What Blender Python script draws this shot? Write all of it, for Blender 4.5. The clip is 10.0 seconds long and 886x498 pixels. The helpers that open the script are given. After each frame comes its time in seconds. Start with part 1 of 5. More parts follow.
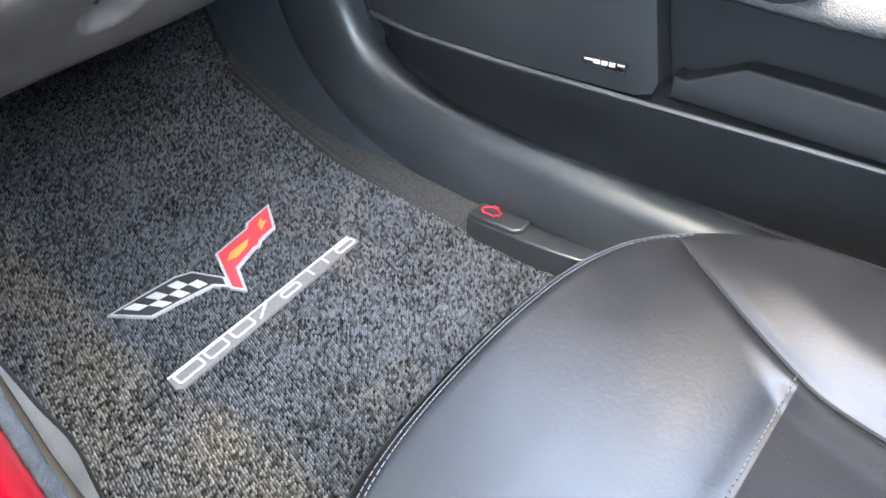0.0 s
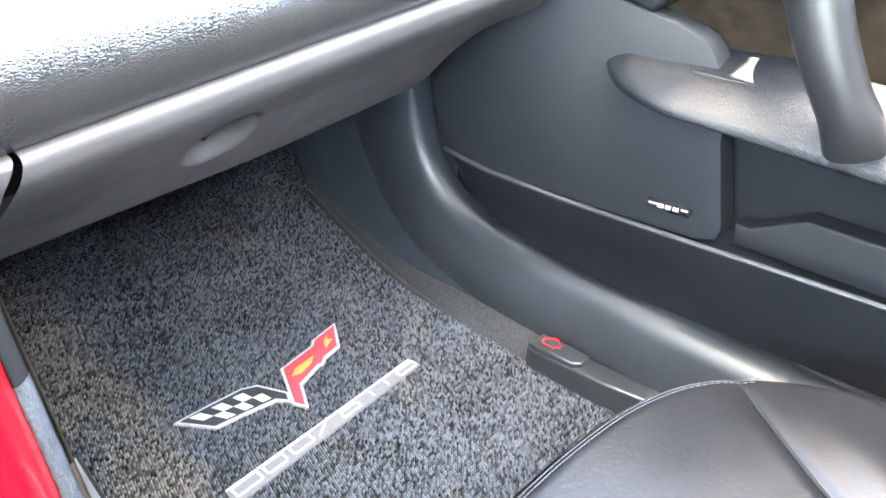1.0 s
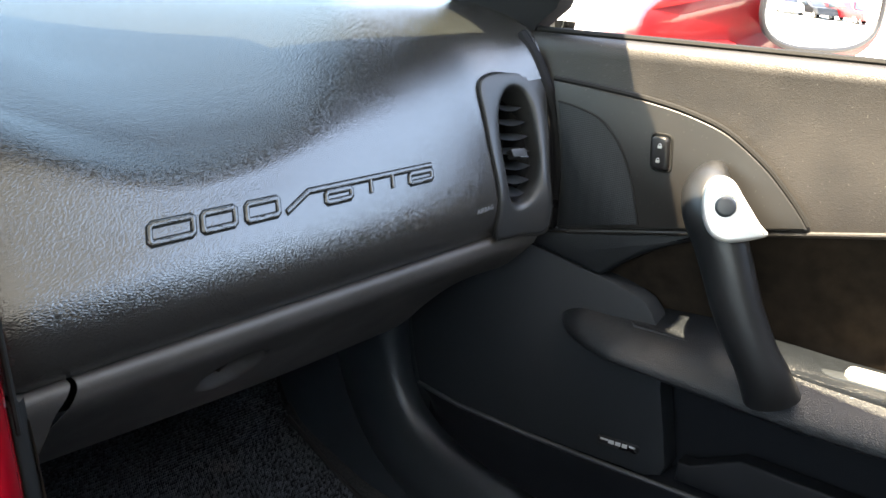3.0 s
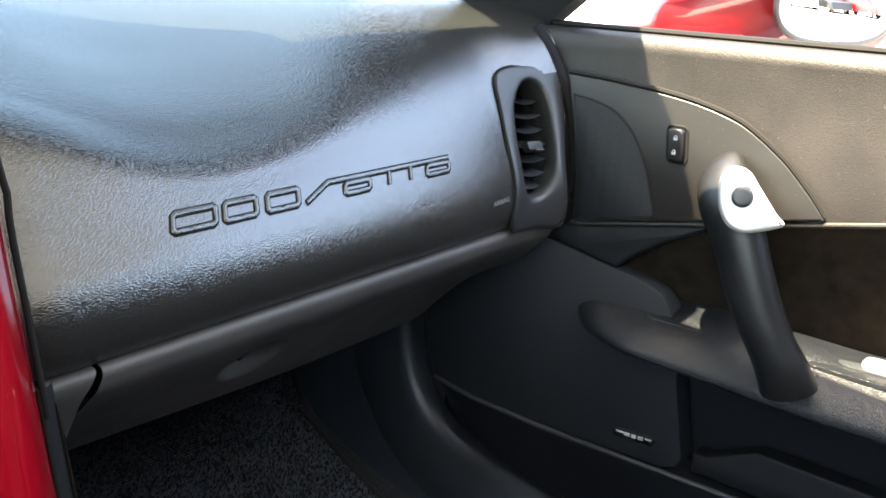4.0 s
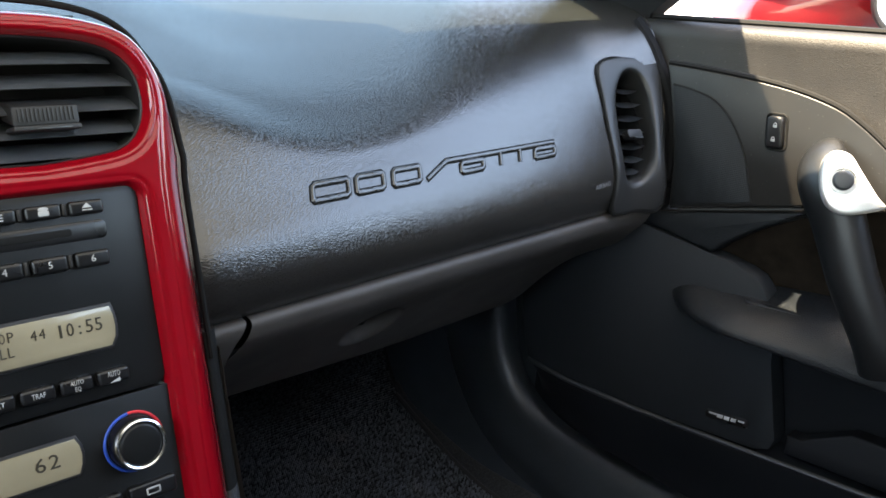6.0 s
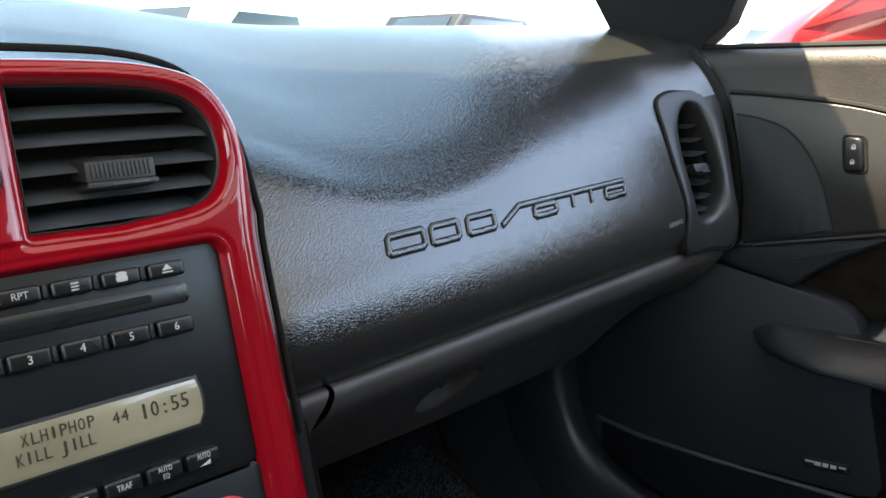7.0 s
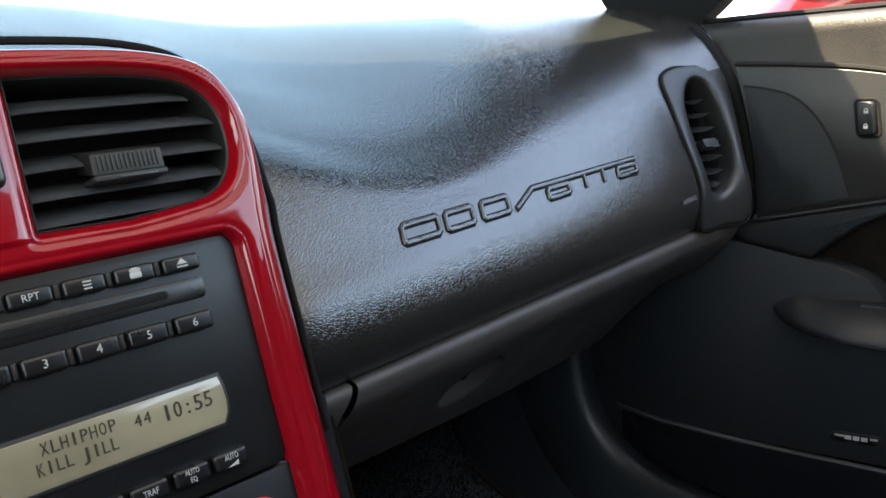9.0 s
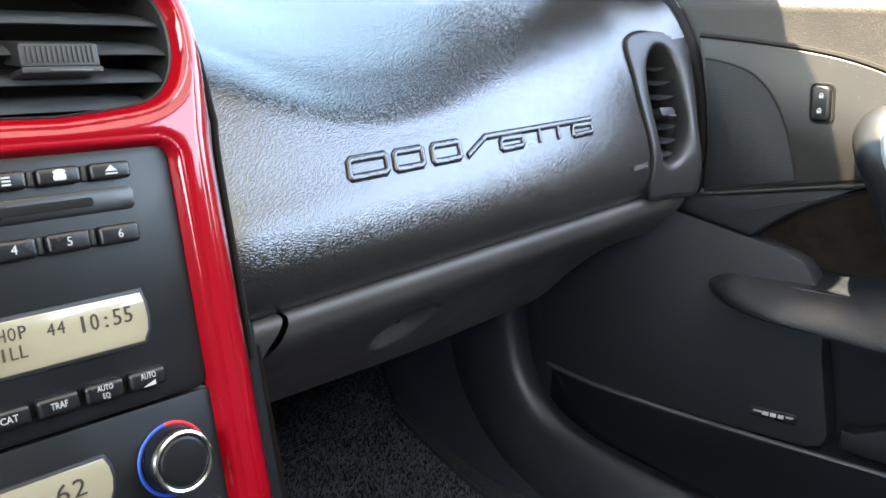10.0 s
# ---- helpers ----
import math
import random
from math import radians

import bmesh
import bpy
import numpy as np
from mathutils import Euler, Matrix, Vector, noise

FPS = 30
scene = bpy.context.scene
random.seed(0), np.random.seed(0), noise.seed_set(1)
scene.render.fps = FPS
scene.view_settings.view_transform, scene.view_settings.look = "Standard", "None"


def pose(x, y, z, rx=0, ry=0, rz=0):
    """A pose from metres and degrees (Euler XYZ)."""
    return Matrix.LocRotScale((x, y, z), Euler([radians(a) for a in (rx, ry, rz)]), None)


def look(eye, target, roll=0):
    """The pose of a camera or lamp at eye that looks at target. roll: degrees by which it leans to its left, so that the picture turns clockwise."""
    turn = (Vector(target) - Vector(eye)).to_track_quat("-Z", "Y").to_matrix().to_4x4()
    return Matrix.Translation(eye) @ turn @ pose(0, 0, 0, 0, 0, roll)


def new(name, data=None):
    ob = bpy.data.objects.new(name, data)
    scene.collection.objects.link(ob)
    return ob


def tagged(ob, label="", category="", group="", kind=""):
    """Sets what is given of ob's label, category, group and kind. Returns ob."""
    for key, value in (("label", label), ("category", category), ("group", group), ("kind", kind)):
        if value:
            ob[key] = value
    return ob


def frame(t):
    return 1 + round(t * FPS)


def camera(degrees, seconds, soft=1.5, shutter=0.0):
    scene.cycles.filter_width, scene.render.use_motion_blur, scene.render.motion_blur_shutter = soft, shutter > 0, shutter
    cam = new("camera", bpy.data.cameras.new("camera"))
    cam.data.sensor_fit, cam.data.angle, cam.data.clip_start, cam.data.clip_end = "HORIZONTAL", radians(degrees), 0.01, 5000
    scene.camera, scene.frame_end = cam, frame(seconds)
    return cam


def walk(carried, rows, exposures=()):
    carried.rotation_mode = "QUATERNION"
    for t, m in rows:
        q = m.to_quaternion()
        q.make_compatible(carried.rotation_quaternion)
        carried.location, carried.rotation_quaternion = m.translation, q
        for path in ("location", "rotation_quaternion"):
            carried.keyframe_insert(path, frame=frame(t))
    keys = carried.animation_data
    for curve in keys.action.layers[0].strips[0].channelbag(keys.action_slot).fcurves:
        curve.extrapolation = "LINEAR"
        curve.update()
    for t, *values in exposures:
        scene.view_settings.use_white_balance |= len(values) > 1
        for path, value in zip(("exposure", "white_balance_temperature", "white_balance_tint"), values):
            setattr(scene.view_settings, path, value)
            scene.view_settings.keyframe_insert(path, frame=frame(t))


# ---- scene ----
cam = camera(56.0, 10.0, soft=1.6)
PATH = [
    (0, (0.014, 0.047, 0.826), (1.214, 0.95, -0.494), 1.1),
    (0.5, (0.008, 0.052, 0.838), (1.202, 1.075, -0.399), 0.5),
    (1, (0.0, 0.044, 0.848), (1.242, 1.165, -0.249), 1.2),
    (1.5, (-0.012, 0.025, 0.859), (1.28, 1.196, -0.12), 2.5),
    (2, (-0.028, 0.009, 0.872), (1.341, 1.21, 0.046), 4.0),
    (2.5, (-0.055, -0.006, 0.886), (1.357, 1.216, 0.169), 4.6),
    (3, (-0.07, -0.01, 0.899), (1.379, 1.23, 0.295), 4.1),
    (4.5, (-0.095, -0.011, 0.89), (1.33, 1.256, 0.289), 3.7),
    (5, (-0.126, -0.026, 0.891), (1.286, 1.264, 0.307), 4.1),
    (5.5, (-0.134, -0.024, 0.882), (1.217, 1.331, 0.3), 4.6),
    (6.8, (-0.147, 0.006, 0.87), (1.164, 1.406, 0.305), 1.1),
    (7, (-0.148, 0.044, 0.852), (1.187, 1.469, 0.417), -0.9),
    (7.5, (-0.147, 0.094, 0.828), (1.351, 1.35, 0.406), 0.7),
    (8, (-0.177, 0.099, 0.839), (1.287, 1.39, 0.402), -1.0),
    (8.5, (-0.165, 0.081, 0.839), (1.174, 1.503, 0.41), -3.6),
    (9, (-0.149, 0.063, 0.836), (1.195, 1.484, 0.417), -4.3),
    (9.5, (-0.145, 0.062, 0.831), (1.264, 1.394, 0.342), -1.7),
    (10, (-0.142, 0.068, 0.827), (1.272, 1.379, 0.296), 2.1),
]
EXPO = [(t, e + 1.45, 8200, 8) for t, e in [(0.0, 5.7), (0.5, 5.9), (1.0, 6.2), (1.5, 5.55), (2.0, 4.38), (2.5, 3.8), (3.0, 2.95), (4.5, 3.15), (5.0, 3.1), (5.5, 2.75), (7.0, 2.4), (7.5, 1.95), (8.0, 2.4), (9.0, 2.3), (9.5, 2.6), (10.0, 3.6)]]
walk(cam, [(t, look(eye, target, roll)) for t, eye, target, roll in PATH], EXPO)

# ---------------------------------------------------------------- light
SUN = Vector((-0.36, 0.01, 1.0)).normalized()
world = bpy.data.worlds.new("sky")
scene.world = world
world.use_nodes = True
wn = world.node_tree
sky = wn.nodes.new("ShaderNodeTexSky")
sky.sky_type, sky.sun_disc = "NISHITA", False
sky.dust_density = 1.6
sky.sun_elevation = math.asin(SUN.z)
sky.sun_rotation = math.atan2(SUN.x, SUN.y)
wn.links.new(sky.outputs[0], wn.nodes["Background"].inputs[0])
wn.nodes["Background"].inputs[1].default_value = 0.15
sun = new("sun", bpy.data.lights.new("sun", "SUN"))
sun.data.energy, sun.data.angle, sun.data.color = 3.2, radians(0.5), (1.0, 0.91, 0.77)
sun.matrix_world = look(SUN * 10, (0, 0, 0))


# ---------------------------------------------------------------- materials
def material(name, color, rough=0.5, metal=0.0, coat=0.0, coat_rough=0.04, spec=0.5, vary=0.0, vary_scale=40.0, bump=0.0, bump_scale=400.0,
             bump_kind="noise", emit=0.0, specks=0.0, island=0.0, obrand=0.0, rough_vary=0.0, dist=0.001, stretch=(1, 1, 1), toned=None):
    m = bpy.data.materials.new(name)
    m.use_nodes = True
    nt = m.node_tree
    b = nt.nodes["Principled BSDF"]
    b.inputs["Base Color"].default_value = (*color, 1)
    b.inputs["Roughness"].default_value = rough
    b.inputs["Metallic"].default_value = metal
    b.inputs["Coat Weight"].default_value = coat
    b.inputs["Coat Roughness"].default_value = coat_rough
    b.inputs["Specular IOR Level"].default_value = spec
    if emit:
        b.inputs["Emission Color"].default_value = (*color, 1)
        b.inputs["Emission Strength"].default_value = emit
    tc = nt.nodes.new("ShaderNodeTexCoord")
    mp = nt.nodes.new("ShaderNodeMapping")
    mp.inputs["Scale"].default_value = stretch
    nt.links.new(tc.outputs["Object"], mp.inputs["Vector"])
    if vary or island or obrand:
        hsv = nt.nodes.new("ShaderNodeHueSaturation")
        hsv.inputs["Color"].default_value = (*color, 1)
        add = nt.nodes.new("ShaderNodeMath")
        add.operation = "ADD"
        add.inputs[0].default_value = 1.0
        add.inputs[1].default_value = 0.0
        last = add
        if vary:
            n = nt.nodes.new("ShaderNodeTexNoise")
            n.inputs["Scale"].default_value, n.inputs["Detail"].default_value = vary_scale, 5
            nt.links.new(mp.outputs[0], n.inputs["Vector"])
            r = nt.nodes.new("ShaderNodeMapRange")
            r.inputs[1].default_value, r.inputs[2].default_value = 0.3, 0.7
            r.inputs[3].default_value, r.inputs[4].default_value = -vary, vary
            nt.links.new(n.outputs[0], r.inputs[0])
            nt.links.new(r.outputs[0], add.inputs[1])
        if island or obrand:
            g = nt.nodes.new("ShaderNodeNewGeometry" if island else "ShaderNodeObjectInfo")
            r = nt.nodes.new("ShaderNodeMapRange")
            k = island or obrand
            r.inputs[3].default_value, r.inputs[4].default_value = -k, k
            nt.links.new(g.outputs["Random Per Island" if island else "Random"], r.inputs[0])
            a2 = nt.nodes.new("ShaderNodeMath")
            a2.operation = "ADD"
            nt.links.new(add.outputs[0], a2.inputs[0])
            nt.links.new(r.outputs[0], a2.inputs[1])
            last = a2
        nt.links.new(last.outputs[0], hsv.inputs["Value"])
        if toned:
            # blotches of a second, tan colour, strongest along the console side
            n = nt.nodes.new("ShaderNodeTexNoise")
            n.inputs["Scale"].default_value, n.inputs["Detail"].default_value = 9, 3
            nt.links.new(mp.outputs[0], n.inputs["Vector"])
            sx = nt.nodes.new("ShaderNodeSeparateXYZ")
            nt.links.new(mp.outputs[0], sx.inputs[0])
            r = nt.nodes.new("ShaderNodeMapRange")
            r.interpolation_type = "SMOOTHSTEP"
            r.inputs[1].default_value, r.inputs[2].default_value = 0.24, 0.30
            r.inputs[3].default_value, r.inputs[4].default_value = 0.27, 0.0
            nt.links.new(sx.outputs[0], r.inputs[0])
            a3 = nt.nodes.new("ShaderNodeMath")
            a3.operation = "ADD"
            nt.links.new(n.outputs[0], a3.inputs[0])
            nt.links.new(r.outputs[0], a3.inputs[1])
            r = nt.nodes.new("ShaderNodeMapRange")
            r.inputs[1].default_value, r.inputs[2].default_value = 0.56, 0.80
            r.inputs[4].default_value = 0.8
            nt.links.new(a3.outputs[0], r.inputs[0])
            md = nt.nodes.new("ShaderNodeMix")
            md.data_type = "RGBA"
            md.inputs[6].default_value, md.inputs[7].default_value = (*color, 1), (*toned, 1)
            nt.links.new(r.outputs[0], md.inputs["Factor"])
            nt.links.new(md.outputs[2], hsv.inputs["Color"])
        nt.links.new(hsv.outputs[0], b.inputs["Base Color"])
    if specks:
        v = nt.nodes.new("ShaderNodeTexVoronoi")
        v.inputs["Scale"].default_value = specks
        nt.links.new(tc.outputs["Object"], v.inputs["Vector"])
        lt = nt.nodes.new("ShaderNodeMath")
        lt.operation = "LESS_THAN"
        lt.inputs[1].default_value = 0.060
        nt.links.new(v.outputs["Distance"], lt.inputs[0])
        mc = nt.nodes.new("ShaderNodeMix")
        mc.data_type = "RGBA"
        mc.inputs[7].default_value = (0.12, 0.115, 0.105, 1)
        nt.links.new(lt.outputs[0], mc.inputs["Factor"])
        nt.links.new(hsv.outputs[0], mc.inputs[6])
        nt.links.new(mc.outputs[2], b.inputs["Base Color"])
    if rough_vary:
        n = nt.nodes.new("ShaderNodeTexNoise")
        n.inputs["Scale"].default_value, n.inputs["Detail"].default_value = 25, 6
        nt.links.new(mp.outputs[0], n.inputs["Vector"])
        r = nt.nodes.new("ShaderNodeMapRange")
        r.inputs[1].default_value, r.inputs[2].default_value = 0.3, 0.7
        r.inputs[3].default_value, r.inputs[4].default_value = max(0.02, rough - rough_vary), rough + rough_vary
        nt.links.new(n.outputs[0], r.inputs[0])
        nt.links.new(r.outputs[0], b.inputs["Roughness"])
    if bump:
        bp = nt.nodes.new("ShaderNodeBump")
        bp.inputs["Strength"].default_value, bp.inputs["Distance"].default_value = bump, dist
        if bump_kind == "grain":
            v = nt.nodes.new("ShaderNodeTexVoronoi")
            v.feature = "SMOOTH_F1"
            v.inputs["Scale"].default_value = bump_scale
            nz = nt.nodes.new("ShaderNodeTexNoise")
            nz.inputs["Scale"].default_value, nz.inputs["Detail"].default_value = bump_scale * 0.6, 3
            mx = nt.nodes.new("ShaderNodeMix")
            mx.data_type = "VECTOR"
            mx.inputs["Factor"].default_value = 0.006
            nt.links.new(mp.outputs[0], nz.inputs["Vector"])
            nt.links.new(mp.outputs[0], mx.inputs[4])
            nt.links.new(nz.outputs["Color"], mx.inputs[5])
            nt.links.new(mx.outputs[1], v.inputs["Vector"])
            out = v.outputs["Distance"]
        elif bump_kind == "pebble":
            nz = nt.nodes.new("ShaderNodeTexNoise")
            nz.inputs["Scale"].default_value, nz.inputs["Detail"].default_value = bump_scale * 0.35, 2
            nt.links.new(mp.outputs[0], nz.inputs["Vector"])
            off = nt.nodes.new("ShaderNodeVectorMath")
            off.operation = "MULTIPLY_ADD"
            off.inputs[1].default_value = (1.6 / bump_scale,) * 3
            nt.links.new(nz.outputs["Color"], off.inputs[0])
            nt.links.new(mp.outputs[0], off.inputs[2])
            v = nt.nodes.new("ShaderNodeTexVoronoi")
            v.feature = "DISTANCE_TO_EDGE"
            v.inputs["Scale"].default_value = bump_scale
            nt.links.new(off.outputs[0], v.inputs["Vector"])
            r = nt.nodes.new("ShaderNodeMapRange")
            r.interpolation_type = "SMOOTHSTEP"
            r.inputs[1].default_value, r.inputs[2].default_value = 0.0, 0.28
            nt.links.new(v.outputs["Distance"], r.inputs[0])
            mu = nt.nodes.new("ShaderNodeMath")
            mu.operation = "MULTIPLY_ADD"
            mu.inputs[1].default_value = 0.2
            nt.links.new(nz.outputs[0], mu.inputs[0])
            nt.links.new(r.outputs[0], mu.inputs[2])
            out = mu.outputs[0]
        elif bump_kind == "wrinkle":
            v = nt.nodes.new("ShaderNodeTexNoise")
            v.inputs["Scale"].default_value, v.inputs["Detail"].default_value = bump_scale, 2
            v.inputs["Distortion"].default_value = 0.0
            nt.links.new(mp.outputs[0], v.inputs["Vector"])
            out = v.outputs[0]
        elif bump_kind == "dots":
            v = nt.nodes.new("ShaderNodeTexVoronoi")
            v.inputs["Scale"].default_value, v.inputs["Randomness"].default_value = bump_scale, 0.0
            nt.links.new(mp.outputs[0], v.inputs["Vector"])
            out = v.outputs["Distance"]
        else:
            v = nt.nodes.new("ShaderNodeTexNoise")
            v.inputs["Scale"].default_value, v.inputs["Detail"].default_value = bump_scale, 6
            nt.links.new(mp.outputs[0], v.inputs["Vector"])
            out = v.outputs[0]
        nt.links.new(out, bp.inputs["Height"])
        nt.links.new(bp.outputs[0], b.inputs["Normal"])
        nt.links.new(bp.outputs[0], b.inputs["Coat Normal"])
    return m


VINYL = material("grained_vinyl", (0.0180, 0.0168, 0.0158), 0.225, spec=0.86, coat=0.15, coat_rough=0.22, bump=0.25, bump_scale=640, bump_kind="pebble", vary=0.12, vary_scale=18, rough_vary=0.04, dist=0.0005, stretch=(0.45, 1, 1))
BEZEL = material("satin_bezel_plastic", (0.018, 0.0185, 0.0195), 0.38, spec=0.38, bump=0.08, bump_scale=1500, vary=0.12, vary_scale=20, rough_vary=0.05, dist=0.0003)
DOORVINYL = material("door_vinyl", (0.0120, 0.0106, 0.0098), 0.48, spec=0.34, bump=0.22, bump_scale=600, bump_kind="pebble", vary=0.15, vary_scale=25, rough_vary=0.06, dist=0.0005, specks=230)
PLASTIC = material("matt_plastic", (0.0150, 0.0178, 0.0208), 0.42, spec=0.65, bump=0.12, bump_scale=1500, vary=0.15, vary_scale=15, rough_vary=0.06, dist=0.0004)
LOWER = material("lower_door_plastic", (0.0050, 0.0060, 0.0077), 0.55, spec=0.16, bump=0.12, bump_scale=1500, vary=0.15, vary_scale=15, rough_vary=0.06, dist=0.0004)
LOCK = material("satin_door_plastic", (0.0108, 0.0101, 0.0096), 0.40, spec=0.4, specks=210, bump=0.1, bump_scale=1500, vary=0.15, vary_scale=15, rough_vary=0.05, dist=0.0003)
SLAT = material("dusty_slat_plastic", (0.042, 0.046, 0.052), 0.32, spec=0.6, vary=0.08, vary_scale=40, rough_vary=0.04)
HANDLE = material("satin_handle_plastic", (0.0080, 0.0084, 0.0092), 0.36, spec=0.42, bump=0.15, bump_scale=900, bump_kind="pebble", vary=0.15, vary_scale=25, rough_vary=0.05, dist=0.0003)
ARM = material("armrest_vinyl", (0.0062, 0.0076, 0.0094), 0.34, spec=0.25, bump=0.40, bump_scale=650, bump_kind="pebble", vary=0.15, vary_scale=25, rough_vary=0.05, dist=0.0005)
GLOVE = material("grained_glove_box_plastic", (0.050, 0.0450, 0.0425), 0.52, spec=0.45, bump=0.3, bump_scale=800, bump_kind="pebble", vary=0.15, vary_scale=15, rough_vary=0.06, dist=0.0004)
SIDEGREY = material("beige_grey_side_plastic", (0.060, 0.056, 0.052), 0.6, spec=0.3, vary=0.2, vary_scale=40, bump=0.2, bump_scale=1200, dist=0.0005)
DARK = material("dark_plastic", (0.010, 0.010, 0.011), 0.55, bump=0.1, bump_scale=900, dist=0.0003)
STRIP = material("edge_strip_vinyl", (0.042, 0.044, 0.048), 0.42, spec=0.6, bump=0.9, bump_scale=420, bump_kind="wrinkle", vary=0.3, vary_scale=200, dist=0.0012)
FELT = material("felt_strip", (0.030, 0.031, 0.033), 0.95, spec=0.1, vary=0.3, vary_scale=400, bump=0.4, bump_scale=900, dist=0.0008)
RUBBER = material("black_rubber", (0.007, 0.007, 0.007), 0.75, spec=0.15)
SUEDE = material("brown_black_suede", (0.0135, 0.0098, 0.0070), 0.95, spec=0.1, vary=0.35, vary_scale=60, bump=0.4, bump_scale=1200, dist=0.0006)
GRILLE = material("speaker_grille", (0.0095, 0.0118, 0.0145), 0.65, spec=0.25, bump=0.35, bump_scale=700, bump_kind="dots", vary=0.1, vary_scale=12, dist=0.0004)
TWEETER = material("tweeter_grille", (0.0062, 0.0076, 0.0092), 0.5, spec=0.25, bump=0.55, bump_scale=560, bump_kind="dots", dist=0.0009)
LEATHER = material("smooth_leather", (0.0052, 0.0050, 0.0052), 0.37, spec=0.235, bump=0.22, bump_scale=300, bump_kind="wrinkle", vary=0.2, vary_scale=12, rough_vary=0.04, dist=0.0006)
PERF = material("perforated_leather", (0.0052, 0.0050, 0.0052), 0.45, spec=0.05, bump=0.25, bump_scale=180, bump_kind="dots", vary=0.2, vary_scale=12, dist=0.0004)
STITCH = material("grey_thread", (0.055, 0.057, 0.062), 0.7)
RED = material("red_paint", (0.235, 0.0020, 0.0075), 0.30, metal=0.0, spec=0.05, coat=1.0, vary=0.06, vary_scale=8)
BODYRED = material("body_red_paint", (0.145, 0.0025, 0.006), 0.35, metal=0.1, coat=0.7, vary=0.08, vary_scale=10)
FACE = material("radio_face", (0.0065, 0.007, 0.0075), 0.36, spec=0.28, bump=0.1, bump_scale=1500, vary=0.15, vary_scale=30, rough_vary=0.08, dist=0.0003)
BUTTON = material("button_rubber", (0.007, 0.007, 0.008), 0.30, spec=0.42, rough_vary=0.08)
WHITE = material("white_print", (0.36, 0.36, 0.36), 0.6)
GREYPRINT = material("grey_print", (0.13, 0.13, 0.14), 0.6)
LCD = material("lcd_glass", (0.19, 0.172, 0.122), 0.22, coat=0.9, vary=0.22, vary_scale=14, emit=0.02)
LCDINK = material("lcd_ink", (0.025, 0.022, 0.015), 0.5)
CHROME = material("satin_chrome", (0.75, 0.75, 0.76), 0.16, metal=1.0, rough_vary=0.05)
SILVER = material("silver_paint", (0.62, 0.62, 0.61), 0.35, metal=0.6)
# paler and bluer than matt_plastic
SILL = material("blue_grey_sill_plastic", (0.022, 0.027, 0.032), 0.40, spec=0.7, bump=0.14, bump_scale=900, bump_kind="pebble", vary=0.2, vary_scale=15, rough_vary=0.06, dist=0.0004)
KICK = material("blue_grey_kick_panel", (0.030, 0.037, 0.046), 0.6, spec=0.3, bump=0.15, bump_scale=1200, vary=0.15, vary_scale=15, dist=0.0004)
REDINK = material("red_print", (0.55, 0.02, 0.03), 0.5)
BLUEINK = material("blue_print", (0.01, 0.06, 0.35), 0.5)
CARPET = material("floor_carpet", (0.022, 0.023, 0.025), 0.95, spec=0.1, vary=0.5, vary_scale=300, bump=0.8, bump_scale=700, dist=0.002)
LOOPS = material("mat_loops", (0.049, 0.0535, 0.061), 0.8, spec=0.25, island=1.0, vary=0.2, vary_scale=14, toned=(0.100, 0.085, 0.070))
BINDING = material("mat_binding", (0.012, 0.012, 0.013), 0.8, bump=0.4, bump_scale=600)
THREADWHITE = material("white_thread", (0.38, 0.38, 0.39), 0.8, bump=0.5, bump_scale=1200, vary=0.12, vary_scale=300, dist=0.0008)
THREADGREY = material("grey_embroidery", (0.105, 0.10, 0.10), 0.8, bump=0.5, bump_scale=1200, vary=0.12, vary_scale=300, dist=0.0008)
THREADEDGE = material("pale_grey_thread", (0.27, 0.265, 0.27), 0.8, bump=0.5, bump_scale=1200, vary=0.12, vary_scale=300, dist=0.0008)
THREADRED = material("red_thread", (0.42, 0.03, 0.04), 0.8, bump=0.5, bump_scale=1200, vary=0.12, vary_scale=300, dist=0.0008)
THREADGOLD = material("gold_thread", (0.36, 0.20, 0.04), 0.8, bump=0.5, bump_scale=1200, dist=0.0008)
THREADBLACK = material("black_thread", (0.012, 0.012, 0.013), 0.8, bump=0.5, bump_scale=1200, dist=0.0008)
ASPHALT = material("pale_asphalt", (0.42, 0.41, 0.39), 0.9, vary=0.25, vary_scale=2.5, bump=0.3, bump_scale=60, dist=0.01)
PILLAR = material("pillar_trim", (0.010, 0.010, 0.011), 0.9, spec=0.1)
HEADLINER = material("dark_headliner", (0.03, 0.03, 0.032), 0.95)
GLASSDARK = material("car_glass", (0.02, 0.025, 0.03), 0.05, spec=0.8)
MIRROR = material("mirror_glass", (0.9, 0.9, 0.9), 0.01, metal=1.0)
CARWHITE = material("white_car_paint", (0.75, 0.75, 0.75), 0.3, coat=1.0)
CARBLACK = material("black_car_paint", (0.010, 0.010, 0.011), 0.4, spec=0.3, coat=0.2)
CARORANGE = material("orange_car_paint", (0.7, 0.22, 0.02), 0.3, coat=1.0)
TYRE = material("tyre_rubber", (0.015, 0.015, 0.015), 0.85)
WINDSCREEN = bpy.data.materials.new("tinted_windscreen_glass")
WINDSCREEN.use_nodes = True
nt = WINDSCREEN.node_tree
tr = nt.nodes.new("ShaderNodeBsdfTransparent")
tr.inputs[0].default_value = (0.405, 0.49, 0.49, 1)
gl = nt.nodes.new("ShaderNodeBsdfGlossy")
gl.inputs["Roughness"].default_value = 0.02
mxs = nt.nodes.new("ShaderNodeMixShader")
mxs.inputs[0].default_value = 0.05
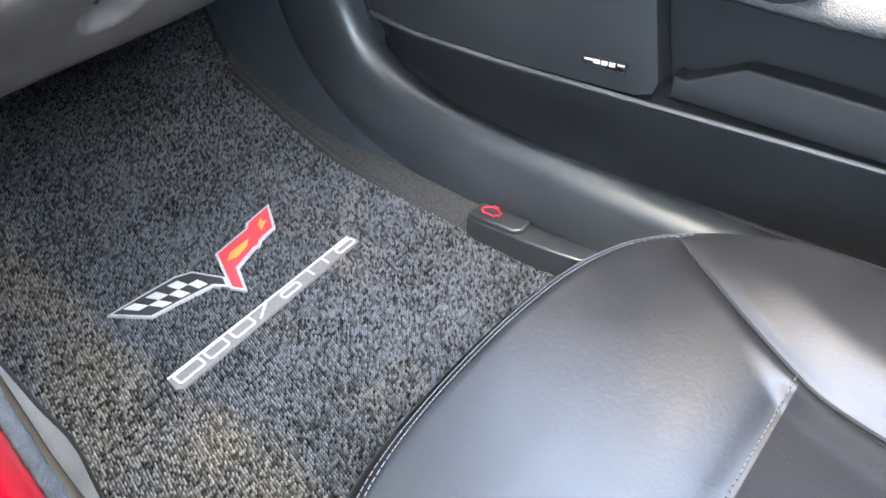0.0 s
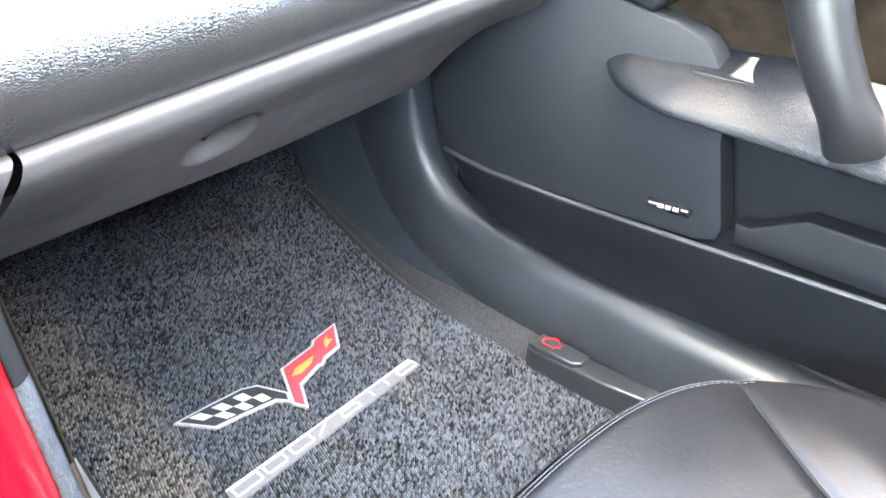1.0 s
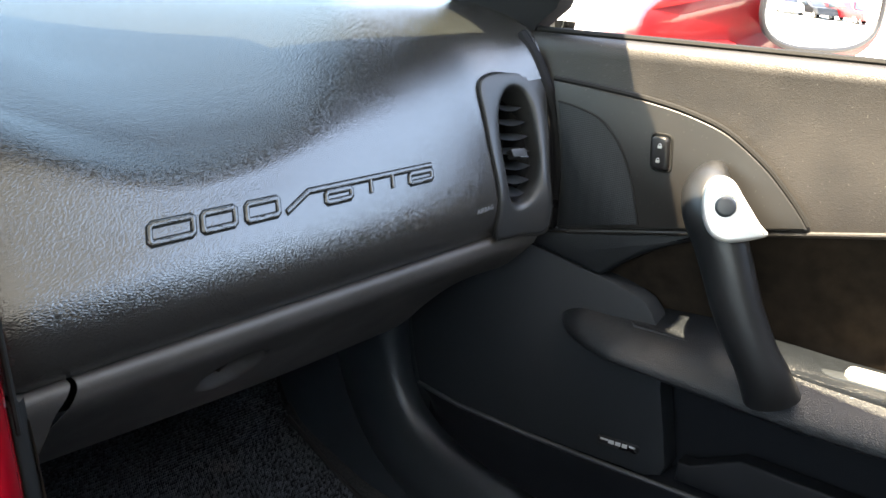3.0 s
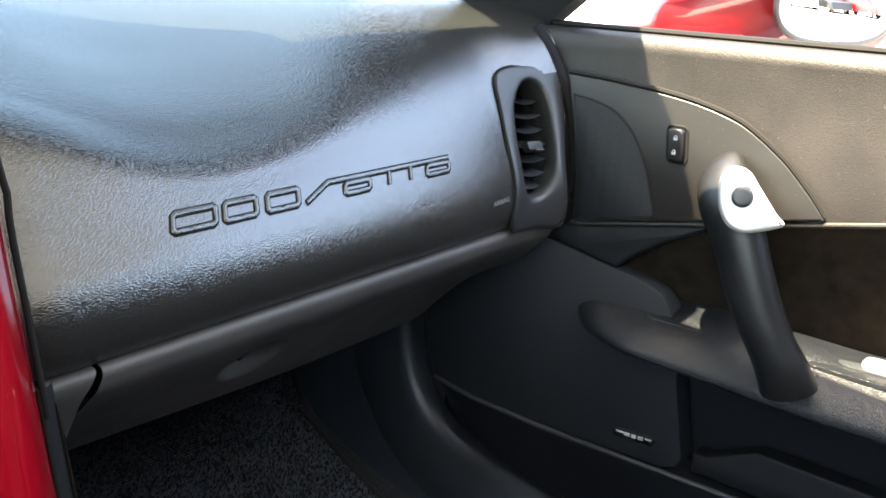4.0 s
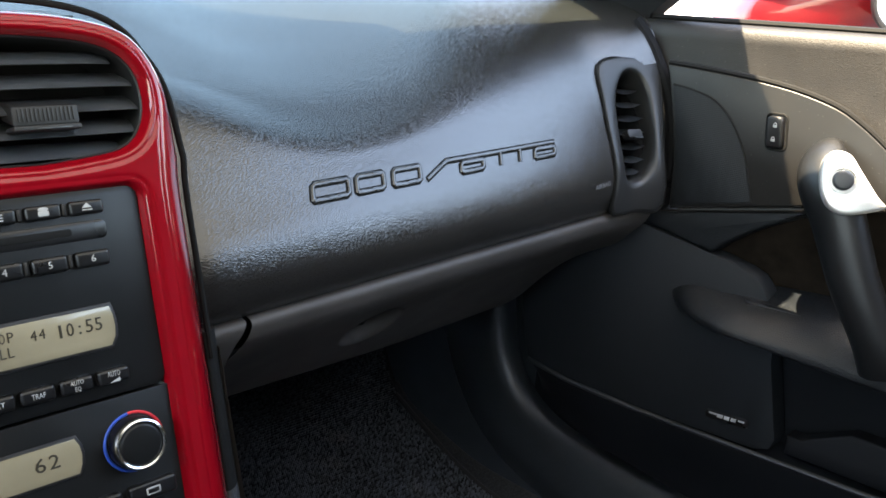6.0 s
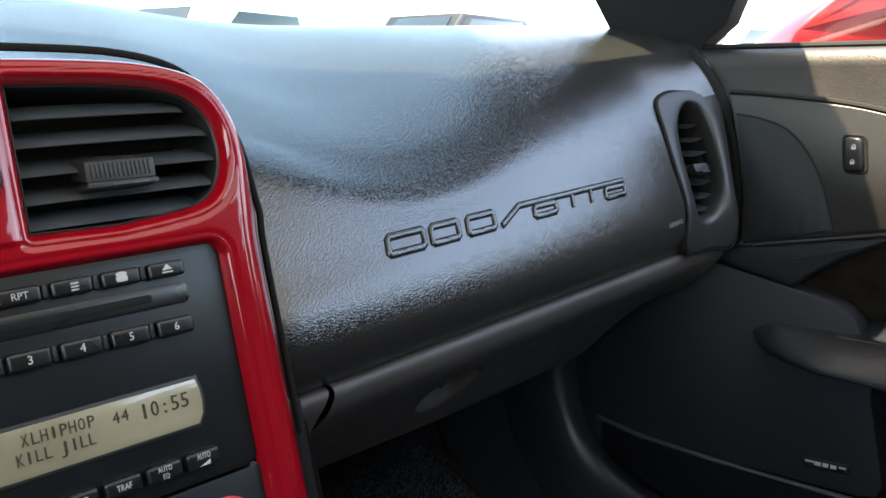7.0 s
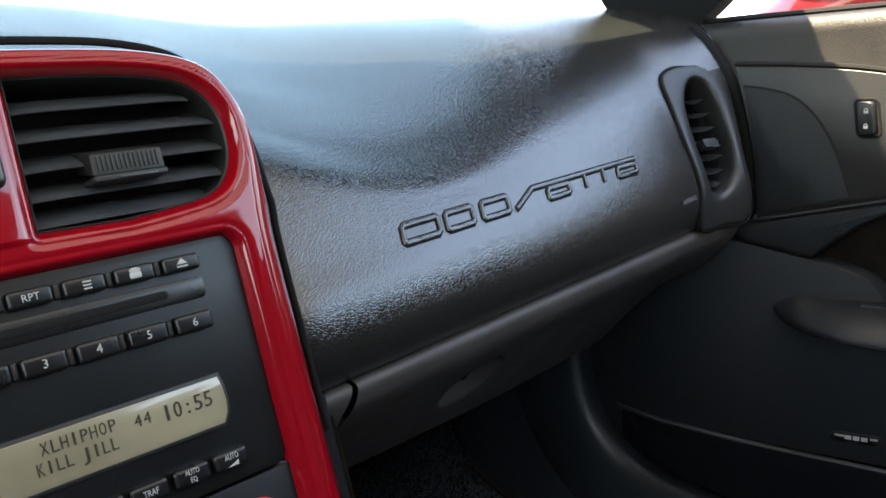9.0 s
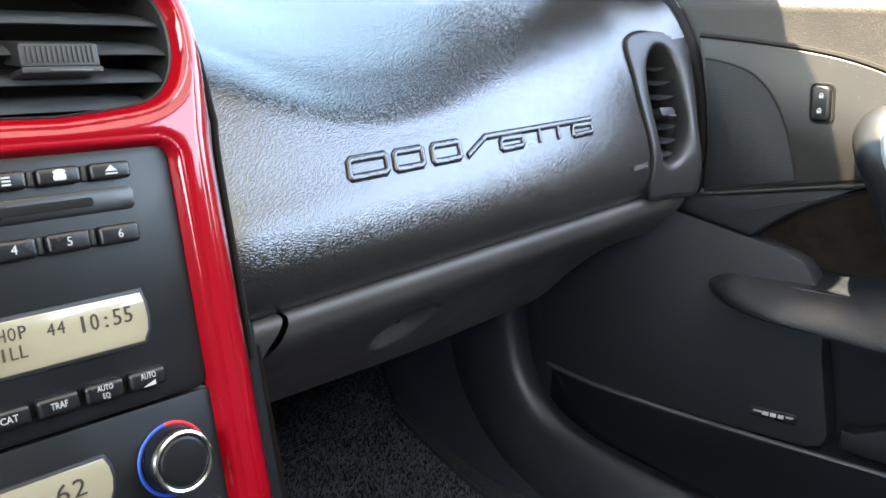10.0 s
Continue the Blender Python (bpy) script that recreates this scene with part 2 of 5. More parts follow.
nt.links.new(tr.outputs[0], mxs.inputs[1])
nt.links.new(gl.outputs[0], mxs.inputs[2])
nt.links.new(mxs.outputs[0], nt.nodes["Material Output"].inputs[0])
# for the unseen roof sheet, added to dim the sun and pass soft light
ROOFTOP = bpy.data.materials.new("translucent_roof")
ROOFTOP.use_nodes = True
nt = ROOFTOP.node_tree
tr = nt.nodes.new("ShaderNodeBsdfTranslucent")
tr.inputs[0].default_value = (0.175, 0.188, 0.194, 1)
mxs = nt.nodes.new("ShaderNodeMixShader")
mxs.inputs[0].default_value = 0.55
nt.nodes["Principled BSDF"].inputs["Base Color"].default_value = (0.05, 0.05, 0.05, 1)
nt.links.new(nt.nodes["Principled BSDF"].outputs[0], mxs.inputs[1])
nt.links.new(tr.outputs[0], mxs.inputs[2])
nt.links.new(mxs.outputs[0], nt.nodes["Material Output"].inputs[0])


# ---------------------------------------------------------------- helpers of the scene
def thing(name, label, category, kind="", group="", at=(0, 0, 0)):
    ob = new(name)
    ob.location = at
    ob.empty_display_size = 0.02
    return tagged(ob, label, category, group, kind)


def finish(bm, name, mat, angle=35.0):
    bmesh.ops.recalc_face_normals(bm, faces=bm.faces)
    me = bpy.data.meshes.new(name)
    bm.to_mesh(me)
    bm.free()
    for p in me.polygons:
        p.use_smooth = True
    me.set_sharp_from_angle(angle=radians(angle))
    me.materials.append(mat)
    return me


def part(name, bm, mat, parent=None, label="", angle=35.0):
    me = bm if isinstance(bm, bpy.types.Mesh) else finish(bm, name, mat, angle)
    ob = new(name, me)
    if parent is not None:
        ob.parent = parent
        base = parent
        shift = Vector((0, 0, 0))
        while base is not None:
            shift += base.location
            base = base.parent
        ob.location = -shift
    return tagged(ob, label)


def lerp(a, b, t):
    return a + (b - a) * t


def smooth(a, b, x):
    t = min(1.0, max(0.0, (x - a) / (b - a)))
    return t * t * (3 - 2 * t)


def table(x, pts):
    """Smooth interpolation through (x, value) pairs."""
    if x <= pts[0][0]:
        return pts[0][1]
    for (x0, v0), (x1, v1) in zip(pts, pts[1:]):
        if x <= x1:
            return lerp(v0, v1, (x - x0) / (x1 - x0))
    return pts[-1][1]


def soft(pts, s=0.014):
    """A rounded reading of a table: a function of x."""
    xs = np.linspace(-0.8, 1.2, 2001)
    ys = np.array([table(x, pts) for x in xs])
    k = np.exp(-0.5 * (np.arange(-60, 61) * 0.001 / s) ** 2)
    ys = np.convolve(np.pad(ys, 60, mode="edge"), k / k.sum(), mode="valid")
    return lambda x: float(np.interp(x, xs, ys))


def spline(pts, n, closed=False):
    """Catmull-Rom points through pts (tuples of any size)."""
    out = []
    k = len(pts)
    P = [Vector(p) for p in pts]
    for i in range(k if closed else k - 1):
        a, b, c, d = (P[(i - 1) % k], P[i], P[(i + 1) % k], P[(i + 2) % k]) if closed else (P[max(i - 1, 0)], P[i], P[i + 1], P[min(i + 2, k - 1)])
        for j in range(n):
            t = j / n
            out.append(0.5 * ((2 * b) + (c - a) * t + (2 * a - 5 * b + 4 * c - d) * t * t + (3 * b - a - 3 * c + d) * t ** 3))
    if not closed:
        out.append(P[-1])
    return out


def grid(f, nu, nv, close_u=False, close_v=False, bm=None):
    bm = bm or bmesh.new()
    mu, mv = (nu if close_u else nu + 1), (nv if close_v else nv + 1)
    V = [[bm.verts.new(f(i / nu, j / nv)) for j in range(mv)] for i in range(mu)]
    for i in range(nu):
        for j in range(nv):
            q = (V[i][j], V[(i + 1) % mu][j], V[(i + 1) % mu][(j + 1) % mv], V[i][(j + 1) % mv])
            try:
                bm.faces.new(q)
            except ValueError:
                pass
    return bm


def rrect(x0, y0, x1, y1, r, n=5):
    out = []
    for cx, cy, a0 in ((x1 - r, y0 + r, -90), (x1 - r, y1 - r, 0), (x0 + r, y1 - r, 90), (x0 + r, y0 + r, 180)):
        for i in range(n + 1):
            a = radians(a0 + 90 * i / n)
            out.append((cx + r * math.cos(a), cy + r * math.sin(a)))
    return out


def ellipse(cx, cy, rx, ry, n=32):
    return [(cx + rx * math.cos(2 * math.pi * i / n), cy + ry * math.sin(2 * math.pi * i / n)) for i in range(n)]


def area2(poly):
    return sum(a[0] * b[1] - b[0] * a[1] for a, b in zip(poly, poly[1:] + poly[:1]))


def inset(poly, d):
    """The polygon shrunk by d (its corners counter-clockwise)."""
    out = []
    k = len(poly)
    for i in range(k):
        p, q, r = Vector(poly[i - 1][:2]), Vector(poly[i][:2]), Vector(poly[(i + 1) % k][:2])
        e1, e2 = (q - p), (r - q)
        if e1.length < 1e-9 or e2.length < 1e-9:
            out.append(tuple(q))
            continue
        e1.normalize(), e2.normalize()
        n1, n2 = Vector((-e1.y, e1.x)), Vector((-e2.y, e2.x))
        m = n1 + n2
        if m.length < 1e-6:
            m = n1
        m.normalize()
        c = max(0.5, m.dot(n1))
        out.append(tuple(q + m * d / c))
    return out


def prism(poly, d0, d1, at=None, bevel=0.001, steps=2, bm=None, back=False):
    """A plate with a rounded front edge; at(a, b, d) gives the place of a point."""
    at = at or (lambda a, b, d: (a, b, d))
    poly = [tuple(p[:2]) for p in poly]
    if area2(poly) < 0:
        poly.reverse()
    bm = bm or bmesh.new()
    s = 1 if d1 > d0 else -1
    loops = [(poly, d0), (poly, d1 - s * bevel)]
    for i in range(1, steps + 1):
        a = math.pi / 2 * i / steps
        loops.append((inset(poly, bevel * (1 - math.cos(a))), d1 - s * bevel * (1 - math.sin(a))))
    rows = [[bm.verts.new(at(p[0], p[1], d)) for p in pl] for pl, d in loops]
    k = len(poly)
    for r0, r1 in zip(rows, rows[1:]):
        for i in range(k):
            bm.faces.new((r0[i], r0[(i + 1) % k], r1[(i + 1) % k], r1[i]))
    bm.faces.new(rows[-1])
    if back:
        bm.faces.new(rows[0][::-1])
    return bm


def sweep(path, profile, up=Vector((0, 0, 1)), closed=False, ends=True, bm=None, scale=None):
    """The profile, pairs across and up, carried along the path."""
    bm = bm or bmesh.new()
    path = [Vector(p) for p in path]
    k = len(path)
    rows = []
    for i, p in enumerate(path):
        a, b = (path[(i - 1) % k], path[(i + 1) % k]) if closed else (path[max(i - 1, 0)], path[min(i + 1, k - 1)])
        t = (b - a).normalized()
        u = up(i / (k - 1)) if callable(up) else up
        side = t.cross(u).normalized()
        v = side.cross(t).normalized()
        s = scale(i / (k - 1)) if scale else 1.0
        sx, sy = s if isinstance(s, tuple) else (s, s)
        rows.append([bm.verts.new(p + side * q[0] * sx + v * q[1] * sy) for q in profile])
    m = len(profile)
    for i in range(k if closed else k - 1):
        r0, r1 = rows[i], rows[(i + 1) % k]
        for j in range(m):
            bm.faces.new((r0[j], r0[(j + 1) % m], r1[(j + 1) % m], r1[j]))
    if ends and not closed:
        bm.faces.new(rows[0][::-1])
        bm.faces.new(rows[-1])
    return bm


def ring(r, n=8, ry=None):
    return ellipse(0, 0, r, ry or r, n)


def letters(string, size, m, mat, parent, name="lettering", width=None, label=""):
    """Words in the built-in font, set on the plane of the matrix m, centred."""
    cu = bpy.data.curves.new(name, "FONT")
    cu.body, cu.size, cu.align_x, cu.align_y, cu.extrude, cu.resolution_u = string, size, "CENTER", "CENTER", 0.00015, 2
    tmp = bpy.data.objects.new("tmp", cu)
    scene.collection.objects.link(tmp)
    bpy.context.view_layer.update()
    me = bpy.data.meshes.new_from_object(tmp.evaluated_get(bpy.context.evaluated_depsgraph_get()))
    bpy.data.objects.remove(tmp)
    bpy.data.curves.remove(cu)
    xs = [v.co.x for v in me.vertices]
    if width and xs:
        me.transform(Matrix.Diagonal((width / (max(xs) - min(xs)), 1, 1, 1)))
    me.transform(m)
    me.materials.clear()
    me.materials.append(mat)
    me.name = name
    ob = part(name, me, mat, parent, label)
    return ob


# the centre stack's face: x across, v up along it, n out of it
CA = math.atan(0.253)
C0, CU, CN = Vector((0, 0.400, 0.735)), Vector((0, math.sin(CA), math.cos(CA))), Vector((0, -math.cos(CA), math.sin(CA)))


def con(x, v, n=0.0):
    return C0 + Vector((x, 0, 0)) + CU * v + CN * n


def conm(x, v, n=0.0):
    m = Matrix(((1, CU.x, CN.x, 0), (0, CU.y, CN.y, 0), (0, CU.z, CN.z, 0), (0, 0, 0, 1)))
    return Matrix.Translation(con(x, v, n)) @ m


# the door's inner face: y along, z up, o outboard
def doorx(y):
    return 0.621 + 0.14 * (0.324 - max(y, -0.1))


def dor(y, z, o=0.0):
    return Vector((doorx(y) + o, y, z))


MID = -0.057    # the car's centre line


# ---------------------------------------------------------------- setting: ground, floor, shell
gm = bmesh.new()
bmesh.ops.create_grid(gm, x_segments=40, y_segments=40, size=400)
tagged(part("ground", gm, ASPHALT), "pale sunlit asphalt of a parking lot", "ground", kind="structure")

floor = thing("floor", "black carpeted floor pan of the passenger footwell", "floor", "structure")


TOE = soft([(0.66, 0), (0.70, 0.006), (0.74, 0.017), (0.85, 0.049), (0.87, 0.068), (0.90, 0.130), (0.96, 0.25), (1.05, 0.42)], 0.022)


def toe(y):
    """Height of the footwell's floor, rising to the toe board."""
    return 0.222 + TOE(y)


part("floor_carpet", grid(lambda u, v: (lerp(0.06, 0.68, u), lerp(-0.75, 1.04, v), toe(lerp(-0.75, 1.04, v))), 12, 90), CARPET, floor)
part("driver_floor", grid(lambda u, v: (lerp(-0.80, -0.17, u), lerp(-0.75, 1.04, v), toe(lerp(-0.75, 1.04, v))), 4, 60), CARPET, floor)

shell = thing("body_shell", "plain closing panels of the car's cabin", "car body", "structure")


def slab(x0, y0, z0, x1, y1, z1):
    bm = bmesh.new()
    bmesh.ops.create_cube(bm, size=1, matrix=Matrix.Translation(((x0 + x1) / 2, (y0 + y1) / 2, (z0 + z1) / 2)) @ Matrix.Diagonal((x1 - x0, y1 - y0, z1 - z0, 1)))
    return bm


part("firewall", slab(-0.85, 1.06, 0.1, 0.80, 1.10, 0.86), DARK, shell)
part("rear_bulkhead", slab(-0.80, -0.80, 0.1, 0.74, -0.76, 1.185), HEADLINER, shell)
part("kick_panel", slab(0.66, 0.62, 0.1, 0.70, 1.06, 0.86), PLASTIC, shell)
part("under_dash", slab(0.06, 0.66, 0.56, 0.66, 1.06, 0.575), DARK, shell)
part("outer_skin", slab(0.735, -0.75, 0.15, 0.75, 1.06, 0.84), BODYRED, shell)
part("door_liner", slab(0.7315, -0.75, 0.15, 0.7345, 1.06, 0.845), PILLAR, shell)
part("sill_under", slab(0.64, -0.75, 0.1, 0.735, 1.06, 0.30), DARK, shell)
part("driver_door", slab(-0.80, -0.80, 0.1, -0.76, 1.06, 0.86), PLASTIC, shell)
part("dash_core", slab(-0.76, 0.53, 0.40, 0.06, 1.05, 0.85), DARK, shell)
part("quarter_panel", slab(0.60, -0.80, 0.30, 0.74, -0.35, 1.0), PLASTIC, shell)
part("floor_pan", slab(-0.85, -0.8, 0.06, 0.75, 1.1, 0.10), DARK, shell)

# roof parts out of view, added to set where sun reaches the cabin
roof = thing("roof", "unseen roof parts added to shape the sunlight, with the windscreen pillars", "roof", "structure")
part("roof_panel", grid(lambda u, v: (lerp(-0.62, 0.422, u), lerp(-0.45, 0.45, v), 1.165), 4, 4), ROOFTOP, roof, "unseen translucent sheet added to shade and soften the sunlight")
part("rear_roof", slab(-0.72, -0.80, 1.155, 0.60, -0.45, 1.185), HEADLINER, roof)
part("roof_rail", slab(-0.80, -0.80, 1.12, -0.62, 0.50, 1.185), HEADLINER, roof)
# front edge drawn from where the sunlit zone on the dashboard begins
FRONTEDGE = [(MID, 0.6525), (0.02, 0.6495), (0.116, 0.6385), (0.151, 0.6315), (0.194, 0.6165), (0.232, 0.6015), (0.244, 0.5915), (0.251, 0.5785), (0.279, 0.5765), (0.332, 0.5695), (0.381, 0.5555), (0.428, 0.5365), (0.474, 0.5115), (0.5, 0.5025), (0.6, 0.4895), (0.67, 0.4545)]
FRONTEDGE = [(2 * MID - a, b) for a, b in FRONTEDGE[:0:-1]] + FRONTEDGE
# unseen bar; its notched outline is cut to shape the door's sun patches
part("header", prism([(-0.784, 0.455), (-0.661, 0.41), (-0.602, 0.361), (-0.583, 0.322), (-0.562, 0.30), (-0.545, 0.37), (-0.51, 0.40), (0.39, 0.40), (0.400, 0.37), (0.412, 0.322), (0.430, 0.308), (0.450, 0.305), (0.466, 0.322), (0.480, 0.344), (0.488, 0.361), (0.518, 0.389), (0.547, 0.41), (0.60, 0.435), (0.67, 0.448)] + FRONTEDGE[::-1], 1.120, 1.180, None, bevel=0.004, back=True), HEADLINER, roof)
windscreen = thing("windscreen", "tinted curved windscreen glass ahead of the dashboard", "window", "structure")


def screen_at(u, v):
    x = lerp(-0.70, 0.586, u)
    yt = table(x, FRONTEDGE) - 0.006
    k = ((x - MID) / 0.643) ** 2
    return (x + (x - MID) * 0.12 * v, lerp(yt, 1.075 - 0.16 * k, v), lerp(1.128, 0.868, v) + 0.03 * math.sin(math.pi * v))


part("pane", grid(screen_at, 40, 16), WINDSCREEN, windscreen, "tinted glass", angle=80)
for sx in (1, -1):
    xx = lambda x: MID + sx * (x - MID)
    part("pillar", sweep([(xx(0.505), 0.475, 1.152), (xx(0.53), 0.55, 1.13), (xx(0.592), 0.64, 1.06), (xx(0.645), 0.705, 1.01)], ring(0.040, 12, 0.024)), PILLAR, roof, "dark trimmed windscreen pillar")
    part("pillar_foot", prism([(0.500, 0.845), (0.58, 0.850), (0.605, 0.880), (0.66, 0.985), (0.64, 1.06), (0.59, 1.125), (0.47, 1.125), (0.452, 1.03), (0.445, 0.915), (0.462, 0.885), (0.490, 0.866)], -0.014, 0.014, lambda a, b, d: Vector((xx(0.652 + 0.10 * (a - 0.55) - 0.25 * (b - 0.862)) + d, a, b)), bevel=0.004, back=True), PILLAR, roof)

# ---------------------------------------------------------------- dashboard, passenger side
dash = thing("dashboard", "black grained vinyl dashboard with a deep scooped upper face", "dashboard")
LEFT = [(0, 0.0860), (0.27, 0.083), (0.36, 0.080), (0.4545, 0.077), (0.545, 0.073), (0.59, 0.058), (0.612, 0.02), (0.636, -0.12), (0.66, -0.30), (0.70, -0.60), (1, -0.70)]
RIGHT = [(0, 0.584), (0.18, 0.585), (0.30, 0.5905), (0.40, 0.604), (0.45, 0.612), (0.50, 0.6175), (0.55, 0.623), (0.62, 0.631), (0.72, 0.642), (1, 0.66)]


SHELF_Z = soft([(0.06, 0.812), (0.08, 0.807), (0.10, 0.800), (0.147, 0.784), (0.19, 0.769), (0.235, 0.763), (0.29, 0.769), (0.365, 0.788), (0.445, 0.807), (0.52, 0.829), (0.57, 0.846), (0.64, 0.858)])
SHELF_Y = soft([(0.06, 0.514), (0.08, 0.512), (0.10, 0.508), (0.147, 0.4945), (0.19, 0.484), (0.235, 0.478), (0.29, 0.480), (0.365, 0.4875), (0.445, 0.496), (0.52, 0.505), (0.567, 0.508), (0.64, 0.512)])


def turn_in(x):
    """How far the pad's end turns towards the seat."""
    s = max(0.0, x - 0.535)
    return 0.39 * s * s / (s + 0.015)


def dash_profile(x):
    zs = 0.661 + 0.040 * (x - 0.128)
    zt = 0.733 + 0.066 * (x - 0.19)
    zc, yc = SHELF_Z(x), SHELF_Y(x)
    w = smooth(-0.10, 0.03, x)
    crown = 0.893 + 0.020 * smooth(0.32, 0.04, x)
    run, lift = 0.80 - yc, crown - zc
    p = min(4.0, max(1.15, 0.65 * run / lift))

    def top(s):
        return yc + run * s, zc + lift * (1 - (1 - s) ** p)
    deck = [(0.475, 0.852), (0.545, 0.876), (0.64, 0.899)]
    pts = [(0.456, zs - 0.004, 1), (0.4435, zs, 1), (0.4365, zs + 0.022, 1), (0.441, zs + 0.048, 1), (0.4575, zt + 0.002, 1),
           (lerp(0.4575, yc, 0.52), lerp(zt, zc, 0.60), 1), (yc, zc, 1)]
    for (a, b), s, k in zip(deck, (0.14, 0.40, 0.70), (0.8, 0.3, 0.0)):
        pts.append((lerp(a, top(s)[0], w), lerp(b, top(s)[1], w), k))
    pts += [(0.80, crown, 0), (1.06, 0.880, 0)]
    near = max(0.0, (0.105 - max(x, 0.082)) / 0.02) ** 2 * 0.006 * smooth(-0.04, 0.08, x)
    sh = turn_in(x)
    p = spline([(y + near - sh * k, z, 0) for y, z, k in pts], 7)
    for _ in range(6):
        p = [p[0]] + [(a + b * 2 + c) / 4 for a, b, c in zip(p, p[1:], p[2:])] + [p[-1]]
    return p


PROF = {}


def dash_at(u, v):
    x0 = table(v, LEFT)
    x = lerp(x0, table(v, RIGHT), u)
    key = round(x, 5)
    if key not in PROF:
        PROF[key] = dash_profile(x)
    p = PROF[key]
    f = v * (len(p) - 1)
    i = min(int(f), len(p) - 2)
    t = f - i
    a, b, c, d = p[max(i - 1, 0)], p[i], p[i + 1], p[min(i + 2, len(p) - 1)]
    q = 0.5 * (2 * b + (c - a) * t + (2 * a - 5 * b + 4 * c - d) * t * t + (3 * b - a - 3 * c + d) * t ** 3)
    return (x, q.x, q.y)


HOLE = [(0.5665 + 0.0195 * math.copysign(abs(math.cos(a)) ** 0.85, math.cos(a)) + 0.0133 * math.sin(a), 0.7590 + 0.0512 * math.copysign(abs(math.sin(a)) ** 0.9, math.sin(a))) for a in (2 * math.pi * i / 48 for i in range(48))]


def inside(p, poly):
    c = False
    for (ax, ay), (bx, by) in zip(poly, poly[1:] + poly[:1]):
        if (ay > p[1]) != (by > p[1]) and p[0] < (bx - ax) * (p[1] - ay) / (by - ay) + ax:
            c = not c
    return c


OUT = [(0.5270, 0.6770), (0.556, 0.6780), (0.5855, 0.680), (0.5875, 0.728), (0.6005, 0.770), (0.6135, 0.810), (0.6140, 0.8190), (0.589, 0.8222), (0.558, 0.8205), (0.5425, 0.811), (0.5375, 0.785), (0.5315, 0.750), (0.5280, 0.714)]
OUTS = [tuple(p)[:2] for p in spline([(a, b, 0) for a, b in OUT], 6, closed=True)]
OUTS = [(a, max(b, 0.676)) for a, b in OUTS]
RIM = inset(OUTS if area2(OUTS) > 0 else OUTS[::-1], 0.0045)
RIM = [(a + 0.05 * smooth(0.578, 0.588, a), b) for a, b in RIM]
bm = grid(dash_at, 140, 154)
cut = [f for f in bm.faces if inside((f.calc_center_median().x, f.calc_center_median().z), RIM) and f.calc_center_median().y < 0.56]
bmesh.ops.delete(bm, geom=cut, context="FACES")
inner = [v for v in bm.verts if not v.is_boundary]
for _ in range(12):
    bmesh.ops.smooth_vert(bm, verts=inner, factor=0.5, use_axis_x=True, use_axis_y=True, use_axis_z=True)
part("pad", bm, VINYL, dash, "grained vinyl pad", angle=80)
part("end_panel", grid(lambda u, v: (lambda p: (p[0] - 0.0005 - 0.006 * u, p[1] + 0.0005 + 0.075 * u, p[2]))(dash_at(1.0, 0.58 * v)), 3, 60), PILLAR, dash, "dark end of the pad")


def dash_y(x, z):
    """Depth of the pad's lower face at x and height z, with its outward normal."""
    p = dash_profile(x)[8:46]
    for a, b in zip(p, p[1:]):
        if a.y <= z <= b.y:
            t = (z - a.y) / max(1e-9, b.y - a.y)
            d = b - a
            return a.x + d.x * t, Vector((0, -d.y, d.x)).normalized()
    return p[0 if z < p[0].y else -1].x, Vector((0, -1, 0))


def on_dash(a, b, d):
    """a along the pad, b above the slanting line of the raised marks, d proud of it."""
    z = 0.7345 + 0.066 * (a - 0.19) + b
    y, n = dash_y(a, z)
    return Vector((a, y, z)) + n * d


def offset_stroke(pts, w):
    """The closed outline of a stroke of width w along pts."""
    left, right = [], []
    k = len(pts)
    for i in range(k):
        p = Vector(pts[i])
        t0 = (p - Vector(pts[i - 1])).normalized() if i else None
        t1 = (Vector(pts[i + 1]) - p).normalized() if i < k - 1 else None
        t0, t1 = t0 or t1, t1 or t0
        n = Vector((-(t0 + t1).y, (t0 + t1).x)).normalized()
        c = max(0.45, n.dot(Vector((-t1.y, t1.x))))
        left.append(tuple(p + n * w / 2 / c)), right.append(tuple(p - n * w / 2 / c))
    return left, right


# raised marks: plain strokes, in units of their height (1) and pitch
def frame_mark(x0, x1, top=1.0):
    """A closed rounded frame."""
    return [(x0 + 0.9, 0), (x1 - 0.12, 0), (x1, 0.14), (x1, top - 0.14), (x1 - 0.12, top), (x0 + 0.12, top), (x0, top - 0.14), (x0, 0.14), (x0 + 0.12, 0), (x0 + 0.88, 0)]


MARKS = [frame_mark(0.0, 2.05), frame_mark(2.5, 4.15), frame_mark(4.75, 6.5), [(6.95, 0.0), (8.3, 1.0), (16.9, 1.0)], frame_mark(9.35, 11.0, 0.66),
         [(12.35, 0.9), (12.35, 0.0)], [(13.9, 0.9), (13.9, 0.0)], frame_mark(15.15, 16.9, 0.66)]
HGT, X0, X1 = 0.0098, 0.1900, 0.4500
KX = (X1 - X0) / 16.9


def on_marks(x, z, d):
    """x along the row in metres, z up it from its middle."""
    return on_dash(x + 0.40 * z, 0.0009 - 0.0238 * (x - 0.19) + z, d)


emblem = part("raised_marks", sweep([on_marks(X0 + (X1 - X0) * i / 30, HGT * 0.5, 0.0002) for i in range(15, 31)], ring(0.0006, 6), up=Vector((0, -1, 0.3))), VINYL, dash, "raised outlined frames pressed into the vinyl")


